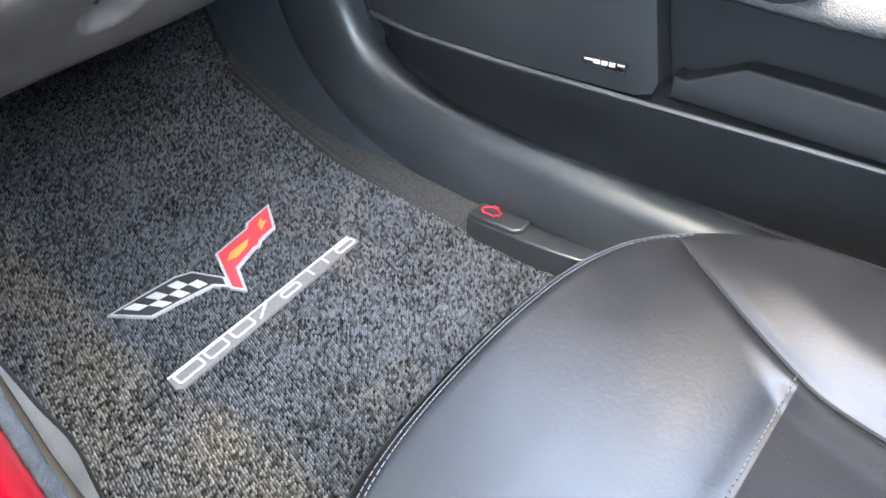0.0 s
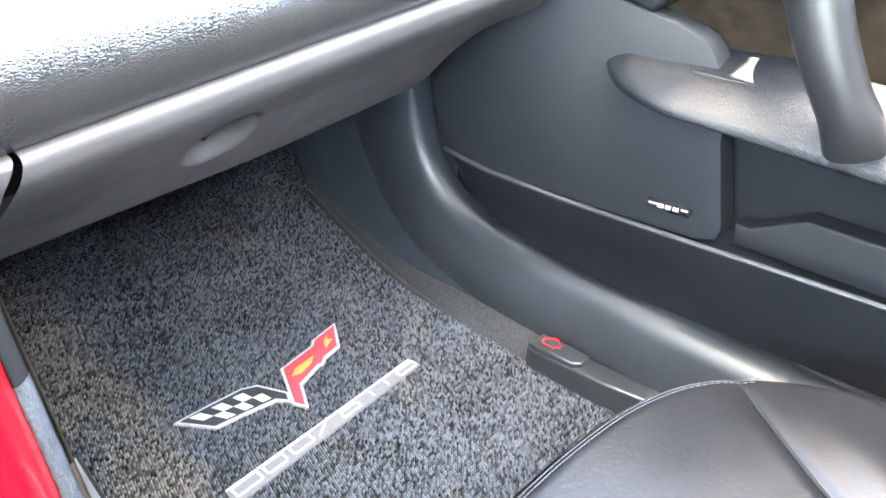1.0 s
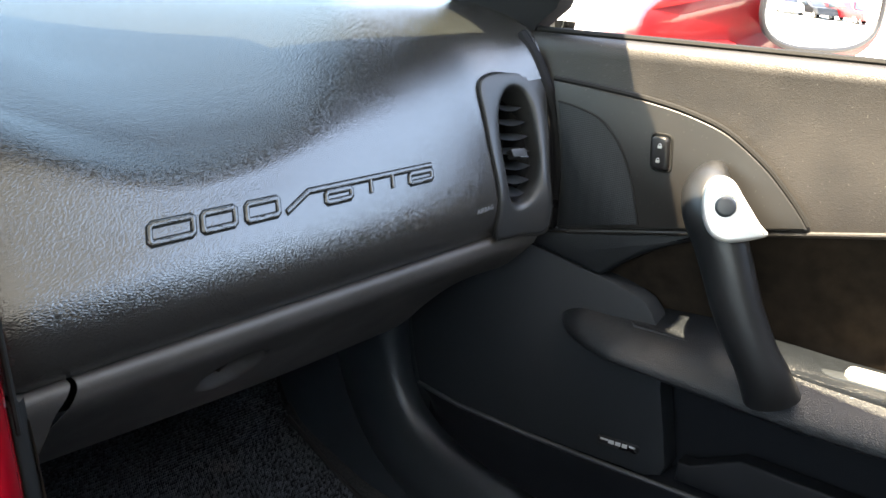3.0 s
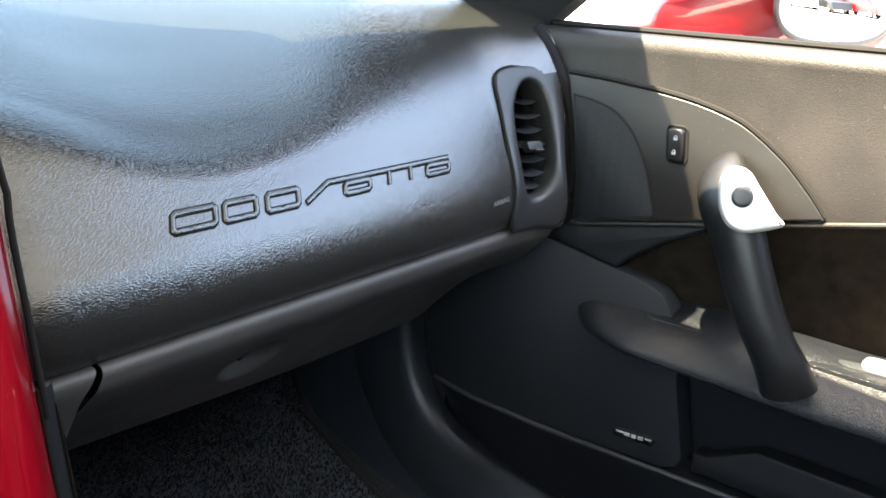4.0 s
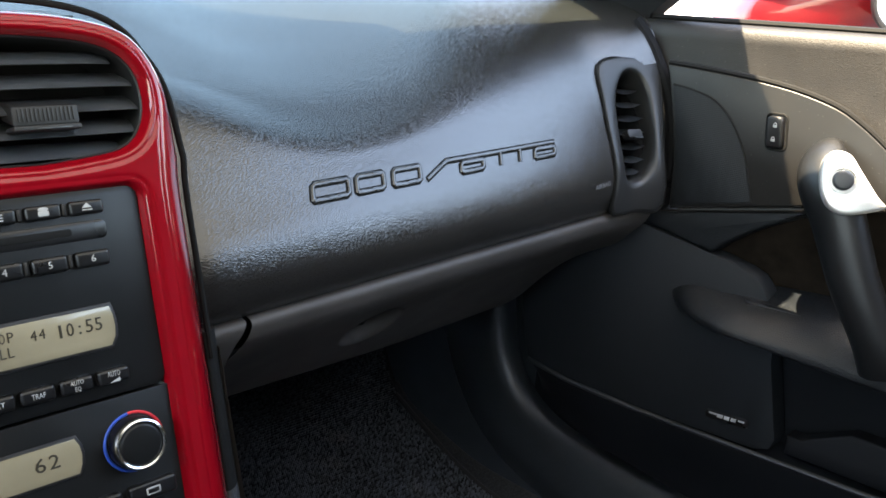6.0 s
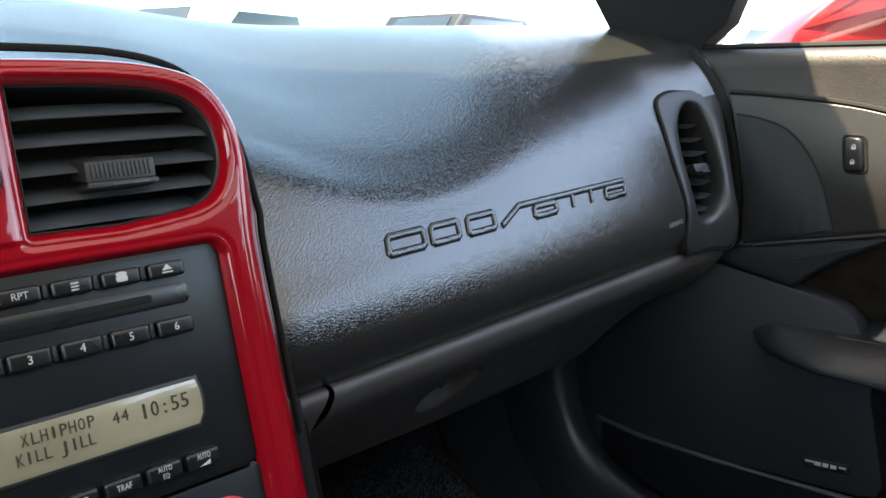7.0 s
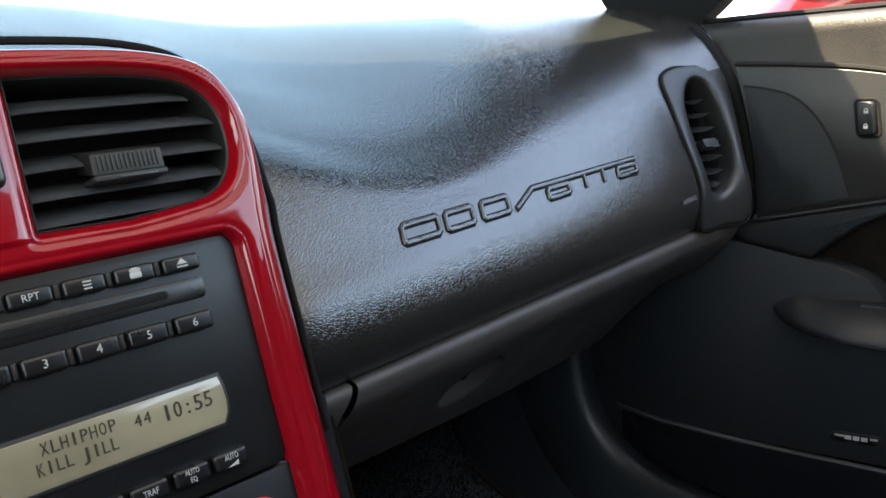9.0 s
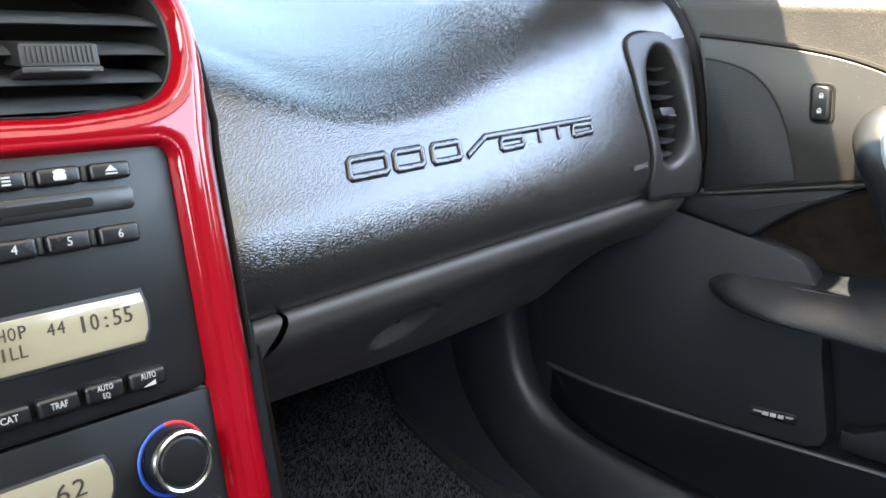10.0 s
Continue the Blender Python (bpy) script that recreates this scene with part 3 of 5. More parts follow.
def fine(pts, step=0.012):
    out = [Vector(pts[0])]
    for a, b in zip(pts, pts[1:]):
        a, b = Vector(a), Vector(b)
        n = max(1, int((b - a).length / step))
        out += [a.lerp(b, (i + 1) / n) for i in range(n)]
    return [tuple(p) for p in out]


for pts in MARKS:
    pl = fine([(X0 + KX * x, HGT * (z - 0.5)) for x, z in pts])
    rows = []
    for w, d in ((0.0038, -0.0008), (0.0032, 0.0011), (0.0018, 0.0018)):
        L, R = offset_stroke(pl, w)
        rows.insert(0, [on_marks(a, b, d) for a, b in L])
        rows.append([on_marks(a, b, d) for a, b in R])
    rows = [rows[i] for i in (2, 1, 0, 5, 4, 3)]
    bm = bmesh.new()
    V = [[bm.verts.new(p) for p in r] for r in rows]
    for r0, r1 in zip(V, V[1:]):
        for i in range(len(pl) - 1):
            bm.faces.new((r0[i], r0[i + 1], r1[i + 1], r1[i]))
    for e in (0, -1):
        bm.faces.new([r[e] for r in V])
    part("mark", bm, VINYL, emblem, angle=50)
    # black tube round each mark draws the shade along its raised edge
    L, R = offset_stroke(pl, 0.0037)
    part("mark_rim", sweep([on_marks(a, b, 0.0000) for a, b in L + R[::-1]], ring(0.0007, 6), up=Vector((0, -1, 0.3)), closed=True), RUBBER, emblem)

am = Matrix.Translation(on_dash(0.506, -0.047, 0.0016)) @ Euler((radians(84), 0, radians(2))).to_matrix().to_4x4() @ Matrix.Rotation(radians(4), 4, "Z")
letters("AIRBAG", 0.0062, am, GREYPRINT, dash, "airbag_lettering", width=0.024)

# glove box below the dashboard
glove = thing("glove_box", "black plastic glove box door under the dashboard with a lever latch", "glove box")


def glove_at(u, v):
    x = lerp(0.130 - 0.020 * smooth(0.15, 0.8, v), 0.584, u)
    z0 = 0.656 + 0.040 * (x - 0.128)
    lift = 0.010 * smooth(0.3, 0.6, x) + 0.05 * smooth(0.50, 0.62, x)
    pts = [(0.452, z0 + 0.003), (0.4415, z0 + 0.0025), (0.4395, z0 - 0.005), (0.447, z0 - 0.019), (0.480, z0 - 0.050), (0.515, 0.576 + lift), (0.545, 0.547 + lift), (0.58, 0.537 + lift), (0.70, 0.537 + lift)]
    sh = turn_in(x)
    p = spline([(a - sh * max(0.0, 1 - i / 5), b, 0) for i, (a, b) in enumerate(pts)], 6)
    f = v * (len(p) - 1)
    i = min(int(f), len(p) - 2)
    q = p[i].lerp(p[i + 1], f - i)
    r = math.hypot((x - 0.272) / 0.028, (v - 0.528) / 0.086)
    d = 0.018 * smooth(1.0, 0.66, r)
    return (x, q.x + 0.6 * d, q.y + 0.78 * d)


def on_lid(x, v, d=0.0):
    """A point of the lid at x, d out of its surface."""
    p = Vector(glove_at((x - 0.1175) / (0.584 - 0.1175), v))
    return Vector((x, p.y - 0.6 * d, p.z - 0.78 * d))


part("lid", grid(glove_at, 160, 150), GLOVE, glove, angle=80)
part("latch_lever", grid(lambda u, v: on_lid(lerp(0.249, 0.293, u), lerp(0.500, 0.462, v), 0.0010 + 0.0045 * math.sin(math.pi * v) * math.sin(math.pi * lerp(0.12, 0.95, u))), 16, 8), DARK, glove, "black finger lever", angle=80)
barrel = part("key_barrel", sweep([on_lid(0.280, 0.487, -0.001), on_lid(0.280, 0.487, 0.0065)], ring(0.0068, 20), scale=lambda t: (1, 1)), DARK, glove, "round lock barrel", angle=50)
part("keyhole", sweep([on_lid(0.275, 0.490, 0.0062), on_lid(0.2845, 0.486, 0.0068)], ring(0.0016, 8)), CHROME, barrel, "bright metal key slot")
endcap = thing("dash_end_cap", "small black plastic end cap beside the glove box", "trim")


def cap_at(u, v):
    x = lerp(0.0965, 0.1265, u)
    z0 = 0.656 + 0.040 * (x - 0.128)
    pts = [(0.452, z0 + 0.003), (0.441, z0 + 0.0025), (0.439, z0 - 0.005), (0.445, z0 - 0.020), (0.462, z0 - 0.055), (0.490, 0.572), (0.53, 0.545), (0.58, 0.534)]
    p = spline([(a, b, 0) for a, b in pts], 5)
    f = v * (len(p) - 1)
    i = min(int(f), len(p) - 2)
    q = p[i].lerp(p[i + 1], f - i)
    return (x - 0.020 * u * smooth(0.10, 0.75, v), q.x, q.y)


part("cap", grid(cap_at, 8, 30), GLOVE, endcap, angle=80)
part("gap_backing", slab(0.096, 0.466, 0.628, 0.150, 0.470, 0.655), RUBBER, endcap)

# side air vent at the dashboard's end
vent = thing("side_air_vent", "tall oval black air vent at the end of the dashboard", "air vent")


def vt(a, b, d):
    """a across, b up, d out of the vent's face."""
    y, n = dash_y(0.545, max(b, 0.70))
    y -= turn_in(a) - turn_in(0.545)
    return Vector((a, y, b)) + (n + Vector((-0.36, 0, 0))).normalized() * d




def plate_with_hole(outer, hole, d0, d1, at, lip=0.004, n=72, bevel=0.002):
    """A plate of many-sided outline with a smooth hole, whose rim rolls inwards."""
    def resample(p):
        P = [Vector(q) for q in p]
        L = [0.0]
        for a, b in zip(P, P[1:] + P[:1]):
            L.append(L[-1] + (b - a).length)
        out = []
        c = Vector((sum(q[0] for q in hole) / len(hole), sum(q[1] for q in hole) / len(hole)))
        for i in range(n):
            a = 2 * math.pi * i / n
            d = Vector((math.cos(a), math.sin(a)))
            best = None
            for p0, p1 in zip(P, P[1:] + P[:1]):
                e = p1 - p0
                den = d.x * e.y - d.y * e.x
                if abs(den) < 1e-12:
                    continue
                w = p0 - c
                t = (w.x * e.y - w.y * e.x) / den
                s = (w.x * d.y - w.y * d.x) / den
                if t > 0 and -1e-9 <= s <= 1 + 1e-9:
                    best = t if best is None else max(best, t)
            out.append(c + d * (best or 0.01))
        return out
    A, B = resample(outer), resample(hole)
    rows = []
    for f, d in ((1.0, d0), (1.0, d1 - bevel), (0.97, d1 - bevel * 0.25), (0.9, d1), (0.5, d1), (0.22, d1), (0.1, d1 - lip * 0.1), (0.03, d1 - lip * 0.4), (0.0, d1 - lip), (-0.02, d0 - 0.02)):
        rows.append([at(*(B[i] + (A[i] - B[i]) * f), d) for i in range(n)])
    bm = bmesh.new()
    V = [[bm.verts.new(p) for p in r] for r in rows]
    for r0, r1 in zip(V, V[1:]):
        for i in range(n):
            bm.faces.new((r0[i], r0[(i + 1) % n], r1[(i + 1) % n], r1[i]))
    return bm


part("bezel", plate_with_hole(OUTS, HOLE, -0.012, 0.0034, vt, lip=0.011, bevel=0.0025), BEZEL, vent, angle=60)
part("seal", sweep([vt(a, b, 0.0012) for a, b in OUTS], ring(0.0016, 6), up=Vector((0, -1, 0)), closed=True), RUBBER, vent)
part("duct", slab(0.515, 0.520, 0.670, 0.580, 0.525, 0.825), RUBBER, vent)
part("duct_back", prism(OUTS, -0.040, -0.038, vt, bevel=0.0005), RUBBER, vent)
for i in range(7):
    b = 0.7165 + 0.0130 * i
    q = (b - 0.7590) / 0.0512
    hw = 0.0190 * math.sqrt(max(0.12, 1 - q * q))
    cx = 0.5665 + 0.0133 * q

    def slat(u, v, b=b, hw=hw, cx=cx):
        s = v if v <= 0.5 else 1 - v
        thick = 0.0007 if v <= 0.5 else -0.0007
        return vt(lerp(cx - hw, cx + hw * 0.92, u), b + 0.008 * s * 2 - 0.0035 * math.sin(math.pi * u) * (1 - 2 * s) + thick, -0.0095 - 0.020 * s * 2)
    part("slat", grid(slat, 10, 8, close_v=True), PLASTIC, vent, angle=50)
part("thumb_tab", prism(rrect(0.559, 0.7500, 0.575, 0.7575, 0.002), -0.014, -0.003, vt, bevel=0.001), DARK, vent)
part("tab_insert", prism(rrect(0.566, 0.7492, 0.575, 0.7503, 0.0004), -0.010, -0.0022, vt, bevel=0.0003), PLASTIC, vent)

# ---------------------------------------------------------------- centre stack
stack = thing("centre_stack", "centre stack with glossy red surround, air vents and radio", "centre console")


def mx(x):
    return 2 * MID - x


# right-hand bead of the surround, from the floor up, over the top and down the other side
half = [(0.0590, -0.46), (0.0570, -0.20), (0.0560, -0.02), (0.0560, 0.030), (0.0575, 0.050), (0.0600, 0.0816), (0.0550, 0.1010), (0.0435, 0.1135), (0.018, 0.1200), (-0.02, 0.1222), (MID, 0.1226)]
half = [tuple(p)[:2] for p in spline([(a, b, 0) for a, b in half], 8)]
outer = half + [(mx(a), b) for a, b in half[-2::-1]]
bm = bmesh.new()
rows = []
for i, (a, b) in enumerate(outer):
    p0, p1 = Vector(outer[max(i - 1, 0)]), Vector(outer[min(i + 1, len(outer) - 1)])
    t = (p1 - p0).normalized()
    nrm = Vector((t.y, -t.x))
    wi = table(b, [(-0.5, 0.0170), (-0.2, 0.0155), (0.025, 0.0145), (0.050, 0.0095), (0.0800, 0.0056), (0.13, 0.0066)])
    wo = table(b, [(-0.5, 1.0), (0.05, 1.0), (0.09, 0.7), (0.118, 0.42), (0.13, 0.40)])
    row = []
    row.append(bm.verts.new(con(a - nrm.x * 0.003, b - nrm.y * 0.003, 0.0050)))
    for f, n in ((-0.0005, 0.0058), (0.002, 0.0054), (0.006, 0.0026), (0.010, -0.0025), (0.0145, -0.0095), (0.019, -0.0175), (0.0235, -0.0270), (0.0270, -0.0370), (0.0275, -0.055)):
        row.append(bm.verts.new(con(a + nrm.x * f * wo, b + nrm.y * f * wo, n)))
    rows.append(row)
for r0, r1 in zip(rows, rows[1:]):
    for j in range(len(r0) - 1):
        bm.faces.new((r0[j], r0[j + 1], r1[j + 1], r1[j]))
surround = part("surround", bm, RED, stack, "glossy dark red painted surround", angle=60)
VENT = [(-0.0405, 0.0500), (-0.003, 0.0492), (0.0167, 0.0508), (0.036, 0.0535), (0.0465, 0.0595), (0.0525, 0.0700), (0.0540, 0.0816), (0.0520, 0.0935), (0.0450, 0.1035), (0.033, 0.1098), (0.0142, 0.1132), (-0.012, 0.1148), (-0.0395, 0.1152)]
VENTS = [VENT[0]] + [tuple(p)[:2] for p in spline([(a, b, 0) for a, b in VENT[1:]], 6)]
RADIO = rrect(2 * MID - 0.0425, -0.47, 0.0425, 0.0352, 0.007, 6)


def side_of(poly, P):
    """Distance of the points P from the polygon's edge, negative within."""
    A = np.array(poly)
    B = np.roll(A, -1, axis=0)
    best = np.full(len(P), 1e9)
    inner = np.zeros(len(P), bool)
    for a, b in zip(A, B):
        e = b - a
        w = P - a
        t = np.clip((w @ e) / max(1e-12, e @ e), 0, 1)
        best = np.minimum(best, np.hypot(*(w - t[:, None] * e).T))
        if a[1] != b[1]:
            hit = ((a[1] > P[:, 1]) != (b[1] > P[:, 1])) & (P[:, 0] < e[0] * (P[:, 1] - a[1]) / e[1] + a[0])
            inner ^= hit
    return np.where(inner, -best, best)


NX, NV = 200, 470
GX, GV = np.meshgrid(np.linspace(2 * MID - 0.066, 0.066, NX), np.linspace(-0.44, 0.128, NV), indexing="ij")
PTS = np.stack([GX.ravel(), GV.ravel()], 1)
DOUT = -side_of(outer, PTS)
DHOLE = np.minimum(np.minimum(side_of(VENTS, PTS), side_of([(2 * MID - a, b) for a, b in VENTS], PTS)), side_of(RADIO, PTS))
HH = np.clip(DHOLE / 0.0045, -0.6, 1)
HH = np.where(HH > 0, 0.0062 * (1 - (1 - HH) ** 2.4), HH * 0.014)
HH = HH - 0.0032 * np.clip((0.0015 - DOUT) / 0.0027, 0, 1) ** 2
HH = HH - 0.0012 * np.exp(-((DHOLE - 0.0048) / 0.0009) ** 2)
mid_bulge = np.exp(-((PTS[:, 0] - MID) / 0.012) ** 2) * (PTS[:, 1] > 0.047)
HH = HH + 0.0020 * mid_bulge * np.clip(DHOLE / 0.004, 0, 1)
keep = ((DOUT > -0.0012) & (DHOLE > -0.0009)).reshape(NX, NV)
bm = bmesh.new()
grid_v = {}
hgt = HH.reshape(NX, NV)
for i in range(NX - 1):
    for k in range(NV - 1):
        if keep[i, k] and keep[i + 1, k] and keep[i, k + 1] and keep[i + 1, k + 1]:
            q = []
            for c in ((i, k), (i + 1, k), (i + 1, k + 1), (i, k + 1)):
                if c not in grid_v:
                    grid_v[c] = bm.verts.new(con(float(GX[c]), float(GV[c]), float(hgt[c])))
                q.append(grid_v[c])
            bm.faces.new(q)
dxv = np.gradient(DHOLE.reshape(NX, NV), GX[1, 0] - GX[0, 0], GV[0, 1] - GV[0, 0])
dh = DHOLE.reshape(NX, NV)
for c, vert in grid_v.items():
    if vert.is_boundary and dh[c] < 0.0025:
        g = np.array([dxv[0][c], dxv[1][c]])
        g = g / max(1e-6, np.hypot(*g))
        step = dh[c] + 0.0007
        vert.co = con(float(GX[c] - g[0] * step), float(GV[c] - g[1] * step), -0.0013)
part("surround_face", bm, RED, stack, "glossy dark red painted surround", angle=180)
def gasket_at(i):
    a, b = outer[i]
    p0, p1 = Vector(outer[max(i - 1, 0)]), Vector(outer[min(i + 1, len(outer) - 1)])
    t = (p1 - p0).normalized()
    wo = table(b, [(-0.5, 1.0), (0.05, 1.0), (0.09, 0.7), (0.118, 0.42), (0.13, 0.40)])
    k = max(0.0268 * wo, 0.0155)
    return con(a + t.y * k, b - t.x * k, -0.026)


part("gasket", sweep([gasket_at(i) for i in range(len(outer)) if outer[i][1] > -0.082], ring(0.0020, 8), up=CN), RUBBER, stack)
part("backing", prism(rrect(-0.17, -0.20, 0.062, 0.128, 0.01), -0.075, -0.07, con), RUBBER, stack)

# stack vents
def stack_vent():
    v0 = thing("stack_air_vent", "dusty black slatted air vent in the red surround", "air vent", group="centre stack vents")
    ol = [tuple(p)[:2] for p in VENTS]
    bm = bmesh.new()
    rows = []
    for d, n in ((-0.0015, -0.0060), (0.0002, -0.0012), (0.0008, -0.0005), (0.0016, -0.0015), (0.0018, -0.045)):
        rows.append([bm.verts.new(con(a, b, n)) for a, b in inset(ol, d)])
    for r0, r1 in zip(rows, rows[1:]):
        for i in range(len(ol)):
            bm.faces.new((r0[i], r0[(i + 1) % len(ol)], r1[(i + 1) % len(ol)], r1[i]))
    bm.faces.new(rows[-1])
    part("housing", bm, DARK, v0)
    for k, (b, xl, xr) in enumerate([(0.1045, -0.0390, 0.041), (0.0925, -0.0392, 0.0512), (0.0800, -0.0395, 0.0535), (0.0680, -0.0398, 0.0515), (0.0570, -0.0400, 0.0420)]):
        def slat(u, v, b=b, xl=xl, xr=xr):
            x = lerp(xl, xr, u)
            a = 2 * math.pi * v
            return con(x, b + 0.0017 * math.sin(a) - 0.0046 * math.cos(a), -0.0115 + 0.0100 * math.cos(a) - 0.003 * (2 * u - 1) ** 6)
        part("slat", grid(slat, 16, 12, close_v=True), SLAT, v0, angle=60)
    tab = lambda a, b, d: con(a, b - d * 0.25, d)
    part("vane_tab", prism(rrect(-0.0145, 0.0705, 0.0170, 0.0800, 0.0012), -0.012, 0.0060, tab, bevel=0.001, steps=3), DARK, v0, "ribbed black tab", angle=20)
    part("tab_lip", prism(rrect(-0.0150, 0.0665, 0.0175, 0.0692, 0.0010), -0.006, 0.0072, con, bevel=0.0008, steps=3), DARK, v0, angle=20)
    part("tab_strip", prism(rrect(-0.0045, 0.0672, 0.0125, 0.0678, 0.0002), 0.0, 0.0076, con, bevel=0.0001), SLAT, v0, "thin pale strip")
    for i in range(14):
        part("tab_rib", prism(rrect(-0.0122 + i * 0.002, 0.0725, -0.0113 + i * 0.002, 0.0790, 0.0003), 0.0055, 0.0065, tab, bevel=0.0002), DARK, v0)
    return v0


stack_vent()
lv = stack_vent()
for o in lv.children:
    o.data.transform(Matrix.Translation((2 * MID, 0, 0)) @ Matrix.Diagonal((-1, 1, 1, 1)))
    o.data.flip_normals()

hazard = thing("hazard_switch", "black rocker switch with a red triangle", "switch")
hz = lambda a, b, d: con(a + MID + 0.10 * (b - 0.085) * 0, b, d)
part("key", prism([(p[0], p[1]) for p in rrect(-0.0082, 0.0690, 0.0082, 0.0985, 0.004)], 0.004, 0.0125, hz, bevel=0.003, steps=4), BUTTON, hazard)
TRI = [(-0.0050, 0.0815), (0.0050, 0.0815), (0.0, 0.0915)]
part("triangle", sweep([hz(a, b, 0.0127) for a, b in TRI], ring(0.00055, 6), up=CN, closed=True), REDINK, hazard, "red triangle outline")
part("triangle", prism([(a * 0.55, 0.0848 + (b - 0.0848) * 0.55) for a, b in TRI], 0.0123, 0.0129, hz, bevel=0.0002), REDINK, hazard, "small red triangle")

def lcd_text(string, size, x, v, n, pitch, parent):
    """Dark display characters at an even pitch, x being their middle."""
    for i, ch in enumerate(string):
        if ch != " ":
            letters(ch, size, conm(x + (i - (len(string) - 1) / 2) * pitch, v, n), LCDINK, parent, "character", width=pitch * (0.25 if ch in "1:I" else 0.74))


# radio
radio = thing("radio", "black car radio with two button rows and a wide display", "radio")
part("faceplate", prism(rrect(-0.1505, -0.0740, 0.0425, 0.0360, 0.006), -0.02, 0.0005, con, bevel=0.0012), FACE, radio)
for j, word in enumerate(["eject", "disc", "list", "RPT", "RDM", ">>", "<<"]):
    x1 = 0.0225 - 0.0212 * j
    key = part("button", prism(rrect(x1 - 0.0172, 0.0228, x1, 0.0300, 0.0016), -0.002, 0.0042, con, bevel=0.0015, steps=3), BUTTON, radio)
    mid = x1 - 0.0086
    if word == "eject":
        part("symbol", prism([(mid - 0.0026, 0.0262), (mid + 0.0026, 0.0262), (mid, 0.0288)], 0.0040, 0.0043, con, bevel=0.0001), WHITE, key)
        part("symbol", prism(rrect(mid - 0.0026, 0.0248, mid + 0.0026, 0.0255, 0.0002), 0.0040, 0.0043, con, bevel=0.0001), WHITE, key)
    elif word == "disc":
        part("symbol", prism(ellipse(mid, 0.0280, 0.0026, 0.0011, 16), 0.0040, 0.0043, con, bevel=0.0001), WHITE, key)
        part("symbol", prism(rrect(mid - 0.0026, 0.0246, mid + 0.0026, 0.0272, 0.0008), 0.0040, 0.0043, con, bevel=0.0001), WHITE, key)
    elif word == "list":
        for q in range(3):
            part("symbol", prism(rrect(mid - 0.0008, 0.0246 + q * 0.0014, mid + 0.0026, 0.0253 + q * 0.0014, 0.0002), 0.0040, 0.0043, con, bevel=0.0001), WHITE, key)
    else:
        letters(word, 0.0043, conm(mid, 0.0264, 0.0043), WHITE, key, "print", width=0.0066)
    if j < 6:
        part("gap_rib", prism(rrect(x1 - 0.0206, 0.0232, x1 - 0.0178, 0.0296, 0.0010), -0.002, 0.0022, con, bevel=0.001), DARK, radio)
for j in range(6):
    x1 = 0.0217 - 0.0212 * j
    key = part("button", prism(rrect(x1 - 0.0175, -0.0042, x1, 0.0040, 0.0018), -0.002, 0.0046, con, bevel=0.0017, steps=3), BUTTON, radio)
    letters(str(6 - j), 0.0052, conm(x1 - 0.0088, -0.0001, 0.0047), WHITE, key, "print")
    if j < 5:
        part("gap_rib", prism(rrect(x1 - 0.0208, -0.0036, x1 - 0.0181, 0.0034, 0.0010), -0.002, 0.0024, con, bevel=0.001), DARK, radio)
part("disc_slot", prism(rrect(-0.1310, 0.0095, 0.0235, 0.0195, 0.003), -0.002, 0.0012, con, bevel=0.001), BUTTON, radio)
part("slot_opening", prism(rrect(-0.1250, 0.0128, 0.0055, 0.0165, 0.0016), 0.0, 0.0015, con, bevel=0.0002), RUBBER, radio)
DISP = [(0.0160, -0.0470), (0.0185, -0.0425), (0.0192, -0.0370), (0.0188, -0.0310), (0.0175, -0.0262), (-0.1265, -0.0262), (-0.1290, -0.0310), (-0.1297, -0.0370), (-0.1290, -0.0425), (-0.1265, -0.0470)]
part("display_rim", prism(inset(DISP, -0.0018), -0.002, 0.0016, con, bevel=0.001), DARK, radio)
disp = part("display", prism(DISP, 0.0, 0.0020, con, bevel=0.0003), LCD, radio, "beige liquid crystal display")
lcd_text("10:55", 0.0098, 0.0012, -0.0345, 0.0023, 0.0048, disp)
lcd_text("44", 0.0072, -0.0190, -0.0335, 0.0023, 0.0040, disp)
lcd_text("XLHIPHOP", 0.0074, -0.0450, -0.0318, 0.0023, 0.0038, disp)
lcd_text("KILL JILL", 0.0074, -0.0470, -0.0392, 0.0023, 0.0036, disp)
part("bars", prism(rrect(-0.0950, -0.0405, -0.0840, -0.0370, 0.0004), 0.0020, 0.0023, con, bevel=0.0001), LCDINK, disp)
for j, word in enumerate(["AUTO", "AUTO\nEQ", "TRAF", "CAT", "", ""]):
    x1 = 0.0218 - 0.0188 * j
    key = part("button", prism(rrect(x1 - 0.0165, -0.0668, x1, -0.0590, 0.0018), -0.002, 0.0046, con, bevel=0.0017, steps=3), BUTTON, radio)
    if word:
        letters(word, 0.0039 if "\n" not in word else 0.0033, conm(x1 - 0.0083, -0.0630 + (0.0014 if word == "AUTO" else 0), 0.0047), WHITE, key, "print", width=0.0066)
    if word == "AUTO":
        part("symbol", prism([(x1 - 0.0110, -0.0660), (x1 - 0.0055, -0.0660), (x1 - 0.0055, -0.0638)], 0.0044, 0.0048, con, bevel=0.0001), WHITE, key)

# climate panel
climate = thing("climate_panel", "black climate control panel with a round knob and display", "climate control")
part("faceplate", prism([(-0.1505, -0.30), (0.0425, -0.30), (0.0428, -0.0752), (-0.1505, -0.0752)], -0.02, 0.0005, con, bevel=0.0010), FACE, climate)
part("knob_scale", prism(ellipse(0.0195, -0.1010, 0.0160, 0.0160, 48), 0.0, 0.0012, con, bevel=0.0006), BUTTON, climate)


